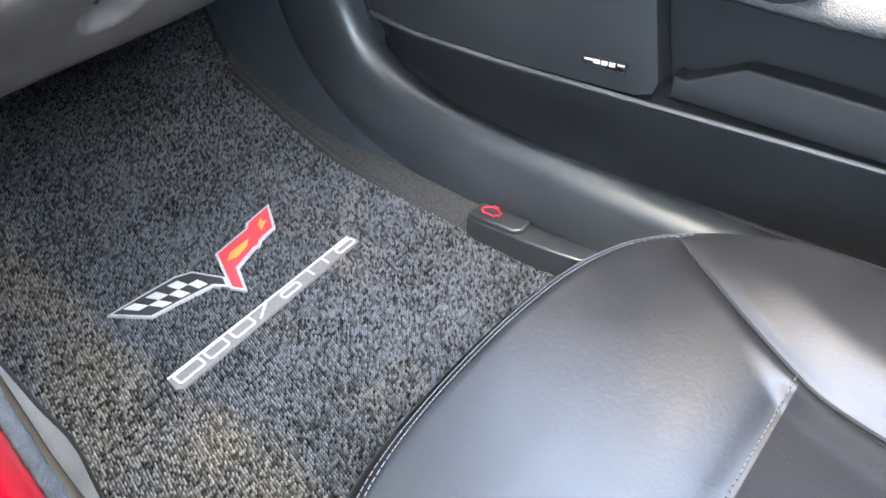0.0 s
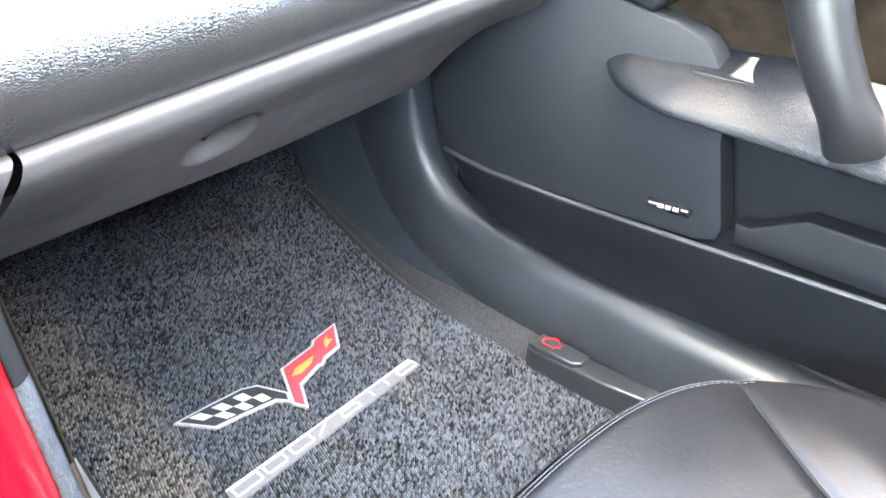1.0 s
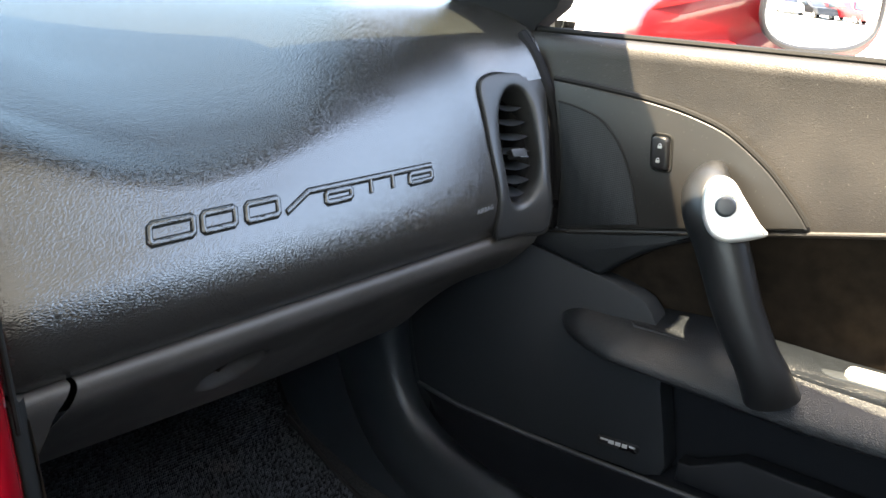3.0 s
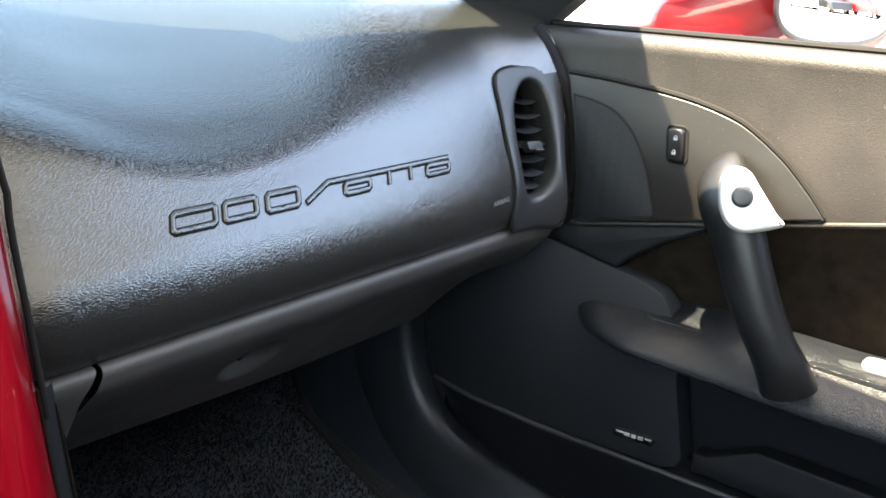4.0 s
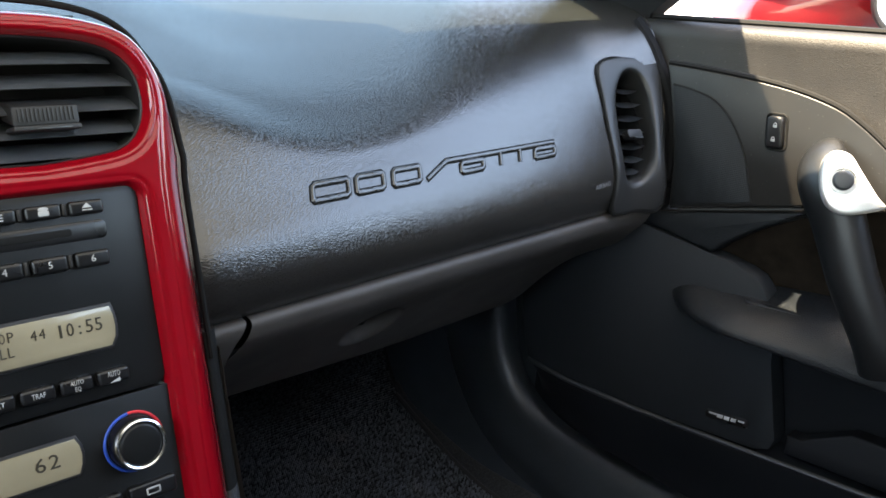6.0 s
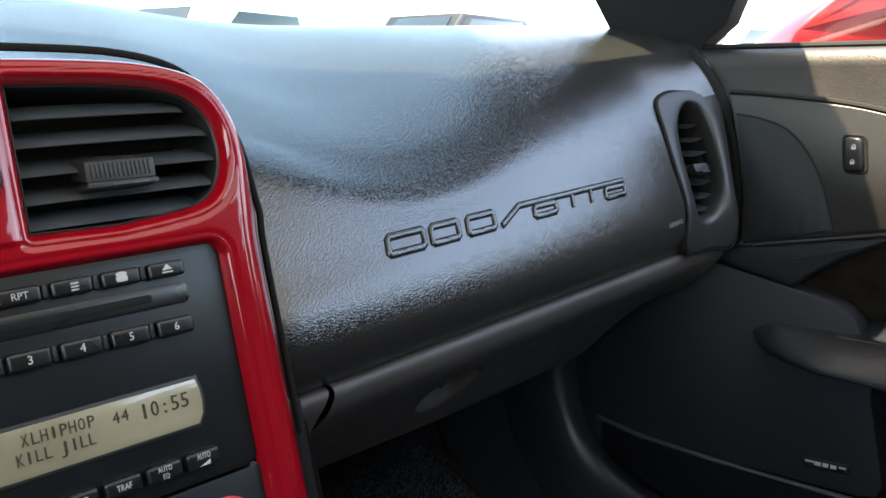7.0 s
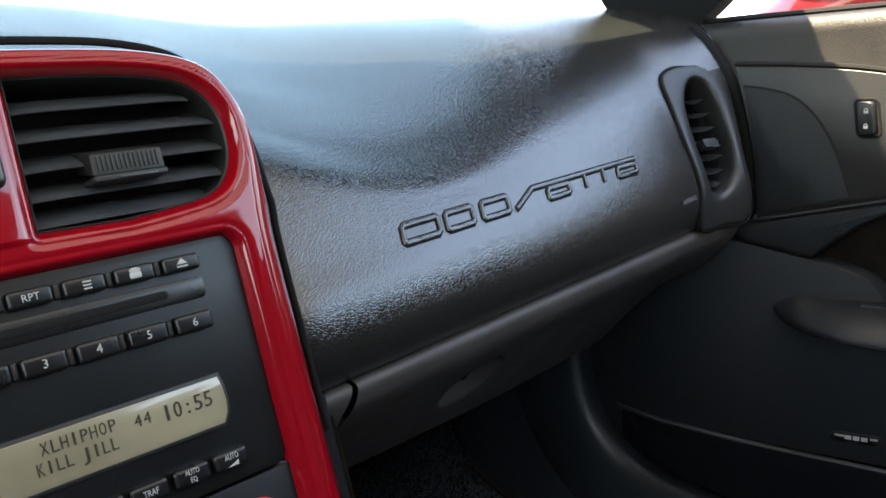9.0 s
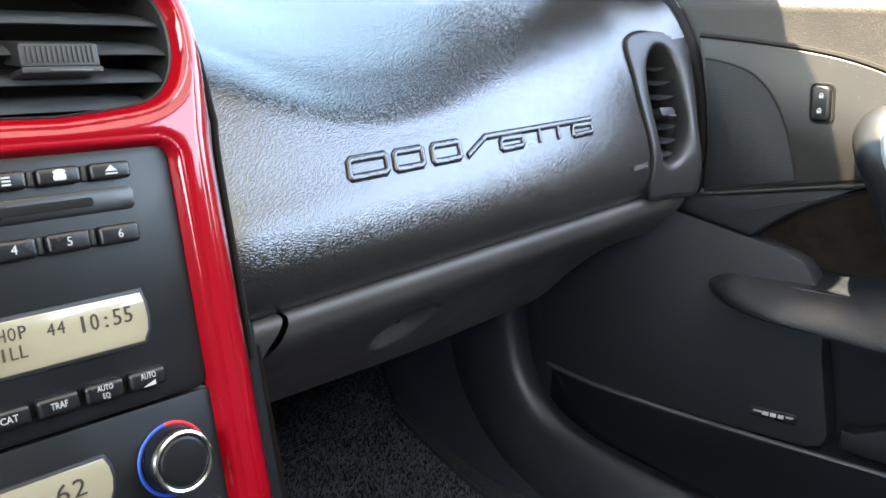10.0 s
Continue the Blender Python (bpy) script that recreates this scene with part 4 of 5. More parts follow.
def arc_band(a0, a1, r0, r1, n0):
    return grid(lambda u, v: con(0.0195 + lerp(r0, r1, v) * math.cos(radians(lerp(a0, a1, u))), -0.1010 + lerp(r0, r1, v) * math.sin(radians(lerp(a0, a1, u))), n0 + 0.0007 * math.sin(math.pi * v)), 24, 3)


part("hot_band", arc_band(10, 95, 0.0148, 0.0166, 0.0012), REDINK, climate, "red band")
part("cold_band", arc_band(95, 275, 0.0148, 0.0166, 0.0012), BLUEINK, climate, "blue band")
knob = part("knob", prism(ellipse(0.0195, -0.1010, 0.0142, 0.0142, 48), 0.001, 0.0100, con, bevel=0.002, steps=3), BUTTON, climate, angle=50)
part("knob_ring", sweep([con(0.0195 + 0.0126 * math.cos(a), -0.1010 + 0.0126 * math.sin(a), 0.0105) for a in (2 * math.pi * i / 48 for i in range(48))], ring(0.0013, 8), up=CN, closed=True), CHROME, knob, "polished chrome ring")
part("knob_cap", prism(ellipse(0.0195, -0.1010, 0.0116, 0.0116, 48), 0.008, 0.0116, con, bevel=0.002, steps=3), FACE, knob)
C2 = [(-0.0105, -0.1085), (-0.0085, -0.1040), (-0.0078, -0.0990), (-0.0085, -0.0940), (-0.0105, -0.0900), (-0.0975, -0.0900), (-0.0975, -0.1085)]
part("display_rim", prism(inset(C2, -0.0016), -0.002, 0.0014, con, bevel=0.0008), DARK, climate)
d2 = part("display", prism(C2, 0.0, 0.0018, con, bevel=0.0003), LCD, climate, "beige liquid crystal display")
lcd_text("62", 0.0105, -0.0250, -0.0985, 0.0021, 0.0068, d2)
for j in range(4):
    x1 = 0.0378 - 0.030 * j
    key = part("button", prism(rrect(x1 - 0.0265, -0.1345, x1, -0.1245, 0.002), -0.002, 0.0046, con, bevel=0.0017, steps=3), BUTTON, climate)
    part("symbol", prism(rrect(x1 - 0.0175, -0.1315, x1 - 0.0095, -0.1275, 0.0008), 0.0044, 0.0048, con, bevel=0.0001), WHITE, key)
    part("symbol", prism(rrect(x1 - 0.0165, -0.1307, x1 - 0.0105, -0.1283, 0.0006), 0.0046, 0.0050, con, bevel=0.0001), BUTTON, key)

# console side wall down to the floor
side = thing("console_side", "grey-black carpeted side of the centre tunnel", "console")


def tunnel(u, v):
    z = lerp(0.66, 0.215, v)
    yf = 0.400 + (z - 0.735) * 0.253 + 0.030
    x = table(z, [(0.21, 0.118), (0.30, 0.108), (0.45, 0.095), (0.66, 0.0905)])
    return (x, lerp(yf, 0.98, u ** 1.5), z)


part("side_panel", grid(tunnel, 24, 24), SIDEGREY, side, "beige-grey textured plastic")


def edge_strip(u, v, top=0.575, low=0.25):
    z = lerp(top, low, v)
    yf = 0.400 + (z - 0.735) * 0.253 + 0.030
    a = math.pi * u
    return Vector((0.0795 + 0.008 * max(0, 0.60 - z) + 0.0060 * (1 - math.cos(a)), yf - 0.002 + 0.004 * (1 - math.cos(a)) - 0.004 * math.sin(a), z))


part("flange", grid(lambda u, v: (lambda z: (lerp(0.0915, table(z, [(0.25, 0.104), (0.40, 0.106), (0.44, 0.1085), (0.455, 0.1075), (0.475, 0.103), (0.52, 0.0965)]), u), 0.400 + (z - 0.735) * 0.253 + 0.034 + 0.004 * u * u, z))(lerp(0.52, 0.25, v)), 6, 40), SIDEGREY, side, "beige-grey plastic flange")
part("flange_bead", sweep([(table(z, [(0.25, 0.104), (0.40, 0.106), (0.44, 0.1085), (0.455, 0.1075), (0.475, 0.103), (0.52, 0.0965)]), 0.400 + (z - 0.735) * 0.253 + 0.038, z) for z in (0.52 - 0.0135 * i for i in range(21))], ring(0.0014, 6), up=Vector((0, 1, 0))), RUBBER, side)
part("edge_seal", grid(lambda u, v: edge_strip(u, v, 0.672, 0.575), 10, 16), RUBBER, side, angle=80)
part("edge_strip", grid(edge_strip, 10, 60), STRIP, side, "grained vinyl edge", angle=80)
part("tunnel_top", slab(-0.20, -0.75, 0.10, 0.10, 0.30, 0.40), CARPET, side)

# ---------------------------------------------------------------- passenger door
door = thing("passenger_door", "closed passenger door with black vinyl upper panel, armrest and speaker", "car door")
ARC = [(0.444, 0.8190), (0.414, 0.8172), (0.380, 0.8143), (0.348, 0.8108), (0.315, 0.805), (0.283, 0.7955), (0.262, 0.784), (0.240, 0.768), (0.226, 0.755), (0.212, 0.7405), (0.204, 0.731), (0.199, 0.7245)]


def ledge(y):
    return 0.676 + 0.205 * (0.423 - y)


def upper(u, v):
    zt = 0.861
    zb = ledge(lerp(-0.35, 0.426, u)) - 0.001
    zz = zt if v < 0.2 else lerp(zt - 0.012, zb, (v - 0.2) / 0.8)
    y = lerp(-0.35, table(zz, [(0.66, 0.426), (0.72, 0.4255), (0.765, 0.432), (0.80, 0.446), (0.835, 0.475), (0.868, 0.500)]), u)
    if v < 0.2:
        a = (v / 0.2) * math.pi / 2
        return dor(y, zt - 0.012 + 0.012 * math.cos(a), 0.028 + 0.008 * (1 - v / 0.2) ** 1.5 - 0.006 * math.sin(a))
    z = lerp(zt - 0.012, zb, (v - 0.2) / 0.8)
    return dor(y, z, 0.022 - 0.016 * smooth(0.86, 0.72, z) + 0.002 * math.sin((z - 0.66) * 18))


part("upper_panel", grid(upper, 50, 44), DOORVINYL, door, "grained black vinyl", angle=80)
part("belt_seal", sweep([dor(y, 0.8630, 0.0400) for y in (-0.35, 0.0, 0.2, 0.490)], ring(0.0045, 8, 0.0035)), RUBBER, door)
LOCKP = [tuple(p)[:2] for p in spline([(a, b, 0) for a, b in ARC], 5)]
LOCKP += [(0.240, ledge(0.240) + 0.002), (0.285, ledge(0.285) + 0.002), (0.348, ledge(0.348) + 0.002), (0.385, ledge(0.385) + 0.002), (0.424, ledge(0.424) + 0.002), (0.4255, 0.722), (0.432, 0.765)]
part("lock_panel", prism(LOCKP, 0.016, 0.0, dor, bevel=0.0013, steps=3), LOCK, door, "smooth satin black panel")
part("panel_gap", sweep([dor(a + 0.0006, b + 0.0022, 0.0035) for a, b in LOCKP[:-7]], ring(0.0030, 8), up=Vector((1, 0, 0))), RUBBER, door)
TW = [tuple(p)[:2] for p in spline([(0.436, 0.8005, 0), (0.415, 0.7972, 0), (0.392, 0.7893, 0), (0.3725, 0.7713, 0), (0.3575, 0.745, 0), (0.348, 0.717, 0), (0.3425, 0.698, 0)], 5)] + [(0.385, ledge(0.385) + 0.004), (0.421, ledge(0.421) + 0.004), (0.423, 0.722), (0.429, 0.765)]
part("tweeter_cover", prism(TW, 0.003, -0.0014, dor, bevel=0.001), TWEETER, door, "fine black speaker mesh")
part("tweeter_gap", sweep([dor(a, b, -0.0004) for a, b in TW[:-4]], ring(0.0012, 6), up=Vector((1, 0, 0))), RUBBER, door)
part("ledge_bead", sweep([dor(y, ledge(y) - 0.0022, 0.0045) for y in (0.415, 0.40, 0.33, 0.26, 0.2, 0.1, 0.0, -0.3)], ring(0.0026, 10)), DOORVINYL, door)
part("insert", grid(lambda u, v: dor(lerp(-0.35, 0.462, u), lerp(0.565, ledge(lerp(-0.35, 0.462, u)) - 0.0030, v), table(lerp(-0.35, 0.462, u), [(-0.35, 0.045), (0.1, 0.054), (0.30, 0.054), (0.462, 0.050)]) * (1 - v ** 1.4) + 0.006 * v ** 1.4), 30, 24), SUEDE, door, "worn brown-black suede insert", angle=80)
FRP = [(0.470, 0.656), (0.470, 0.667), (0.415, ledge(0.415) - 0.0035), (0.380, ledge(0.380) - 0.0035), (0.340, ledge(0.340) - 0.0035), (0.300, ledge(0.300) - 0.0035), (0.262, ledge(0.262) - 0.0045), (0.278, 0.6985), (0.295, 0.6915), (0.314, 0.6820), (0.328, 0.6745), (0.341, 0.6665), (0.353, 0.6580), (0.364, 0.6495), (0.373, 0.6410), (0.378, 0.6375), (0.392, 0.6405), (0.420, 0.6465), (0.45, 0.6525)]
part("front_panel", prism(FRP, 0.050, 0.006, dor, bevel=0.004, steps=3), ARM, door)
switch = thing("lock_switch", "black rocker door lock switch on the door", "switch")
part("rocker", prism([(p[0], p[1]) for p in rrect(0.3225, 0.7535, 0.3375, 0.7830, 0.004)], 0.001, -0.006, lambda a, b, d: dor(a + 0.10 * (b - 0.766), b, d), bevel=0.002, steps=3), BUTTON, switch)
part("rocker_rim", sweep([dor(a + 0.10 * (b - 0.766), b, -0.0003) for a, b in rrect(0.3207, 0.7517, 0.3393, 0.7848, 0.005)], ring(0.0012, 6), up=Vector((1, 0, 0)), closed=True), RUBBER, switch)
for zz in (0.7615, 0.7745):
    part("symbol", prism(rrect(0.3282, zz - 0.0016, 0.3318, zz + 0.0008, 0.0005), -0.0058, -0.0064, dor, bevel=0.0001), WHITE, switch)
    part("symbol_bow", sweep([dor(0.330 + 0.0013 * math.cos(a), zz + 0.0008 + 0.0018 * math.sin(a), -0.0062) for a in (math.pi * i / 8 for i in range(9))], ring(0.0004, 5), up=Vector((1, 0, 0))), WHITE, switch)

# armrest
def slab_on_door(y0, y1, z0, z1, o0, o1):
    """A flat ledge that runs along the door with a rounded front end."""
    ends = [(y1, o1), (y1 - 0.004, lerp(o0, o1, 0.5)), (y1 - 0.030, o0)]
    return prism([(y0, o0), (y0, o1)] + ends, z0, z1, lambda a, b, d: dor(a, d, b), bevel=0.002, back=True)


def arm_at(u, v):
    """u from the tip rearwards, v round the section."""
    y = 0.415 - 0.738 * u ** 1.7
    e = max(0.0, 0.415 - y)
    w = max(0.003, 0.066 * math.sqrt(min(1.0, e / 0.085)))
    hgt = max(0.001, lerp(0.0145, 0.0215, smooth(0.35, 0.20, y)) * math.sqrt(min(1.0, e / 0.025)))
    zc = 0.5875 + 0.004 * smooth(0.36, 0.415, y) - 0.004 * smooth(0.25, 0.15, y)
    f = v * (len(ARMSEC) - 1)
    i = min(int(f), len(ARMSEC) - 2)
    p = ARMSEC[i].lerp(ARMSEC[i + 1], f - i)
    lean = 0.007 * smooth(0.22, 0.28, y) * smooth(0.39, 0.33, y) * max(0.0, 0.42 - p.x) / 0.57
    return dor(y, zc + hgt * p.y + lean, 0.032 - (w + 0.010) * p.x)


# armrest section: share of the width inwards, share of the half height
ARMSEC = spline([(-0.15, 0.98, 0), (0.15, 1.0, 0), (0.45, 0.84, 0), (0.74, 0.36, 0), (0.94, -0.25, 0), (1.0, -0.68, 0), (0.95, -0.96, 0), (0.6, -1.04, 0), (0.0, -1.0, 0)], 6)
part("armrest_shelf", slab_on_door(-0.35, 0.360, 0.5860, 0.6020, -0.004, 0.050), ARM, door)
armrest = part("armrest", grid(arm_at, 70, 40), ARM, door, "padded grained armrest", angle=80)
part("switch_plate", prism([(p[0], p[1]) for p in rrect(0.03, 0.004, 0.168, 0.036, 0.012)], 0.0, 0.003, lambda a, b, d: dor(a, 0.6015 + d, b - 0.004), bevel=0.001), PLASTIC, armrest)
part("window_switch", prism(rrect(0.112, 0.010, 0.150, 0.029, 0.006), 0.0, 0.007, lambda a, b, d: dor(a, 0.6030 + d, b - 0.004), bevel=0.003, steps=3), SILVER, armrest, "pale window switch")

# grab handle
handle = thing("door_grab_handle", "black curved door pull handle with a silver cap and release button", "door handle")
HP = spline([dor(0.284, 0.752, -0.002), dor(0.276, 0.752, -0.026), dor(0.263, 0.736, -0.044), dor(0.247, 0.708, -0.047), dor(0.226, 0.662, -0.050), dor(0.208, 0.629, -0.050), dor(0.195, 0.606, -0.047), dor(0.187, 0.586, -0.042)], 6)
part("grip", sweep(HP, ring(0.0150, 18, 0.0185), up=lambda t: Vector((-1, 0.15, 0.35)), scale=lambda t: (1.30 + 0.12 * math.exp(-((t - 0.30) / 0.16) ** 2) + 0.15 * math.sin(math.pi * min(1, t * 1.3)) + 0.30 * smooth(0.7, 1.0, t), 0.75 + 0.2 * smooth(0.0, 0.3, t))), HANDLE, handle, angle=70)
HN = Vector((-0.86, -0.45, 0.24)).normalized()
HU = (Vector((0, 0.35, 1)) - HN * HN.dot(Vector((0, 0.35, 1)))).normalized()
HS = HU.cross(HN)
HC = dor(0.2475, 0.7425, -0.060)


def hcap(a, b, d):
    return HC + HS * a * 0.92 + HU * b * 0.92 + HN * d


CAPO = [tuple(p)[:2] for p in spline([(0.0, 0.029, 0), (0.013, 0.023, 0), (0.020, 0.006, 0), (0.029, -0.018, 0), (0.034, -0.029, 0), (0.020, -0.0315, 0), (-0.002, -0.030, 0), (-0.014, -0.019, 0), (-0.0165, 0.0, 0), (-0.011, 0.020, 0)], 5, closed=True)]
part("cap", prism(CAPO, -0.016, 0.005, hcap, bevel=0.004, steps=4), SILVER, handle, "satin silver cap", angle=60)
part("button_rim", sweep([hcap(0.003 + 0.0112 * math.cos(a), 0.001 + 0.0112 * math.sin(a), 0.0062) for a in (2 * math.pi * i / 32 for i in range(32))], ring(0.0009, 6), up=HN, closed=True), SILVER, handle)
part("release_button", prism(ellipse(0.003, 0.001, 0.0092, 0.0092, 32), 0.002, 0.0090, hcap, bevel=0.003, steps=4), PLASTIC, handle, "round black release button", angle=60)

# speaker cover, lower door, pocket
SPK = [(0.60, 0.58), (0.60, 0.64), (0.47, 0.6545), (0.45, 0.6515), (0.420, 0.6455), (0.39, 0.6395), (0.36, 0.6335), (0.340, 0.6280), (0.328, 0.6230), (0.320, 0.614), (0.314, 0.603), (0.303, 0.590), (0.300, 0.540), (0.2835, 0.460), (0.288, 0.448), (0.303, 0.443), (0.40, 0.4415), (0.445, 0.442), (0.490, 0.4435), (0.524, 0.446), (0.555, 0.450), (0.579, 0.455), (0.589, 0.489), (0.594, 0.516)]
part("speaker_cover", prism(SPK, 0.030, 0.0065, dor, bevel=0.002, steps=2), GRILLE, door, "fine ribbed speaker mesh")
badge = part("badge", prism(rrect(0.311, 0.4615, 0.356, 0.4720, 0.004), 0.010, 0.0060, lambda a, b, d: dor(a, b - 0.05 * (a - 0.325), d), bevel=0.0006), BUTTON, door, "small dark speaker badge")
for i, (a0, a1) in enumerate([(0.3150, 0.3215), (0.3235, 0.3290), (0.3305, 0.3360), (0.3375, 0.3435), (0.3440, 0.3520)]):
    part("bar", prism([(a0, 0.4650 + (0.002 if i in (0, 4) else 0)), (a1, 0.4650 + (0.002 if i in (0, 4) else 0)), (a1, 0.4690), (a0, 0.4690)], 0.0065, 0.0055, lambda a, b, d: dor(a, b - 0.05 * (a - 0.325), d), bevel=0.0002), WHITE, badge)
def rim_z(y):
    return table(y, [(0.40, 0.4385), (0.445, 0.4392), (0.524, 0.4430), (0.579, 0.4520)])


def door_foot(y):
    return table(y, [(-0.35, 0.335), (0.2, 0.345), (0.35, 0.350), (0.42, 0.360), (0.486, 0.372), (0.523, 0.385), (0.558, 0.405), (0.579, 0.4515)])


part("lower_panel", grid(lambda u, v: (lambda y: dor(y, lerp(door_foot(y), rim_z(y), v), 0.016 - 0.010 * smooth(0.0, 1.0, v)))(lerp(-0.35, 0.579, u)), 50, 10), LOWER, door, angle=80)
part("lower_rim", sweep([dor(y, rim_z(y), 0.0065) for y in (0.579, 0.555, 0.524, 0.49, 0.445, 0.4, 0.3, 0.2, 0.1, 0.0, -0.35)], ring(0.0028, 10)), PLASTIC, door)
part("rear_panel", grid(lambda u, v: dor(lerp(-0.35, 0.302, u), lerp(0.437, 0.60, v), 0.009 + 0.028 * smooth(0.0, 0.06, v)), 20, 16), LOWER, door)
PK = [(0.274, 0.449), (0.274, 0.470), (0.262, 0.4690), (0.218, 0.4925), (0.110, 0.4885), (-0.35, 0.470), (-0.35, 0.449)]
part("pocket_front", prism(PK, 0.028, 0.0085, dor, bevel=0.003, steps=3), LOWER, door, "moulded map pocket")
part("door_front_seal", sweep(spline([(0.6135, 0.494, 0.858), (0.6150, 0.473, 0.835), (0.6170, 0.453, 0.80), (0.619, 0.442, 0.765), (0.620, 0.436, 0.72), (0.620, 0.437, 0.68), (0.622, 0.46, 0.655)], 5), ring(0.0062, 10)), PILLAR, door)

# ---------------------------------------------------------------- door sill
sill = thing("door_sill", "black moulded door sill curving up to the front pillar", "sill", "structure")
NOSE = [(-0.75, 0.322), (-0.2, 0.326), (0.2, 0.328), (0.42, 0.330), (0.50, 0.333), (0.565, 0.342), (0.615, 0.364), (0.648, 0.402), (0.664, 0.45), (0.672, 0.52), (0.676, 0.62)]
nose = spline([(0.632, y, z) for y, z in NOSE], 6)
PROFS = [(0.075, -0.040), (0.062, -0.014), (0.048, -0.004), (0.034, 0.003), (0.022, 0.0075), (0.011, 0.0100), (0.003, 0.0090), (-0.004, 0.0045), (-0.008, -0.002), (-0.0105, -0.011), (-0.0120, -0.024), (-0.0130, -0.040), (-0.0125, -0.062), (-0.008, -0.085), (0.004, -0.12)]
bm = bmesh.new()
rows = []
for i, p in enumerate(nose):
    t = (nose[min(i + 1, len(nose) - 1)] - nose[max(i - 1, 0)]).normalized()
    side_v = Vector((1, 0, 0))
    nv = side_v.cross(t)
    rows.append([bm.verts.new(p + side_v * a + nv * b) for a, b in PROFS])
for r0, r1 in zip(rows, rows[1:]):
    for j in range(len(PROFS) - 1):
        bm.faces.new((r0[j], r0[j + 1], r1[j + 1], r1[j]))
part("sill_moulding", bm, SILL, sill, angle=80)
part("kick_trim", grid(lambda u, v: Vector((lerp(0.630, 0.640, v), lerp(-0.75, 0.64, u), lerp(0.20, 0.325, v))), 30, 6), PLASTIC, sill)
def nose_y(z):
    return table(z, [(0.33, 0.50), (0.342, 0.565), (0.364, 0.615), (0.402, 0.648), (0.45, 0.664), (0.52, 0.672), (0.62, 0.676)])


part("kick_front", grid(lambda u, v: (lambda z: Vector((lerp(0.618, 0.637, v ** 0.5), lerp(nose_y(z) + 0.012, 0.98, u), z)))(lerp(0.20, 0.62, v)), 14, 40), KICK, sill)
part("door_jamb", grid(lambda u, v: Vector((0.662, lerp(0.38, 0.70, u), lerp(0.30, 0.64, v))), 6, 6), LOWER, sill)
part("sill_carpet", grid(lambda u, v: (lambda y: Vector((table(v, [(0, table(y, [(0.55, 0.588), (0.64, 0.600), (0.86, 0.612)])), (0.35, table(y, [(0.55, 0.612), (0.86, 0.622)])), (0.7, 0.624), (1, 0.632)]), y, toe(y) + table(v, [(0, 0.0), (0.35, 0.020), (0.7, 0.027), (1, 0.027)]) * (1 - 0.6 * smooth(0.55, 0.86, y)))))(lerp(-0.75, 0.860, u)), 70, 10), FELT, sill, "grey-black felt strip", angle=80)

lever = thing("release_lever", "black plastic release lever on the sill with a red symbol", "lever")


def lev(a, b, d):
    """a rearwards along the lever, b outboard, d up."""
    return Vector((0.5950 + b, 0.452 - a, 0.2295 + 0.08 * a + d))


part("lever_body", prism([(0.0, 0.0), (0.012, -0.004), (0.09, -0.002), (0.16, 0.004), (0.16, 0.026), (0.06, 0.026), (0.004, 0.025)], -0.03, 0.0235, lev, bevel=0.003, steps=3), PLASTIC, lever, angle=60)
part("lever_pad", prism([(0.001, 0.001), (0.012, -0.002), (0.060, -0.001), (0.068, 0.006), (0.066, 0.024), (0.004, 0.024)], 0.020, 0.030, lev, bevel=0.003, steps=4), PLASTIC, lever, "raised finger pad", angle=60)
SYM = [(0.014, 0.008), (0.030, 0.008), (0.030, 0.011), (0.034, 0.011), (0.034, 0.017), (0.030, 0.017), (0.027, 0.021), (0.017, 0.021), (0.014, 0.017), (0.011, 0.017), (0.011, 0.011), (0.014, 0.011)]
part("red_symbol", sweep([lev(a, b, 0.0303) for a, b in SYM], ring(0.0008, 5), up=Vector((0, 0, 1)), closed=True), REDINK, lever, "red outline symbol")
part("red_symbol", sweep([lev(0.018, 0.0235, 0.0303), lev(0.026, 0.0235, 0.0303)], ring(0.0008, 5)), REDINK, lever)

# ---------------------------------------------------------------- floor mat
mat = thing("floor_mat", "grey-black loop pile floor mat with an embroidered emblem", "floor mat")


def mat_z(y):
    return toe(y) + 0.006


def in_mat(x, y):
    left = table(y, [(0.20, 0.126), (0.45, 0.126), (0.52, 0.134), (0.60, 0.150), (0.97, 0.165)])
    right = table(y, [(0.20, 0.565), (0.30, 0.585), (0.36, 0.599), (0.60, 0.602), (0.66, 0.606), (0.72, 0.610), (0.85, 0.615), (0.97, 0.632)])
    return left < x < right


MATL = [(0.126, 0.20), (0.126, 0.45), (0.134, 0.52), (0.150, 0.60), (0.165, 0.97)]
part("backing", grid(lambda u, v: (lerp(table(lerp(0.20, 0.97, v), [(0.20, 0.126), (0.45, 0.126), (0.52, 0.134), (0.60, 0.150), (0.97, 0.165)]), table(lerp(0.20, 0.97, v), [(0.20, 0.565), (0.30, 0.585), (0.36, 0.599), (0.60, 0.602), (0.66, 0.606), (0.72, 0.610), (0.85, 0.615), (0.97, 0.632)]), u), lerp(0.20, 0.97, v), mat_z(lerp(0.20, 0.97, v)) - 0.0045), 20, 100), BINDING, mat)
part("binding", sweep([(x, y, mat_z(y) - 0.001) for x, y in [tuple(p)[:2] for p in spline([(a, b, 0) for a, b in MATL], 8)]], ring(0.005, 8)), BINDING, mat)
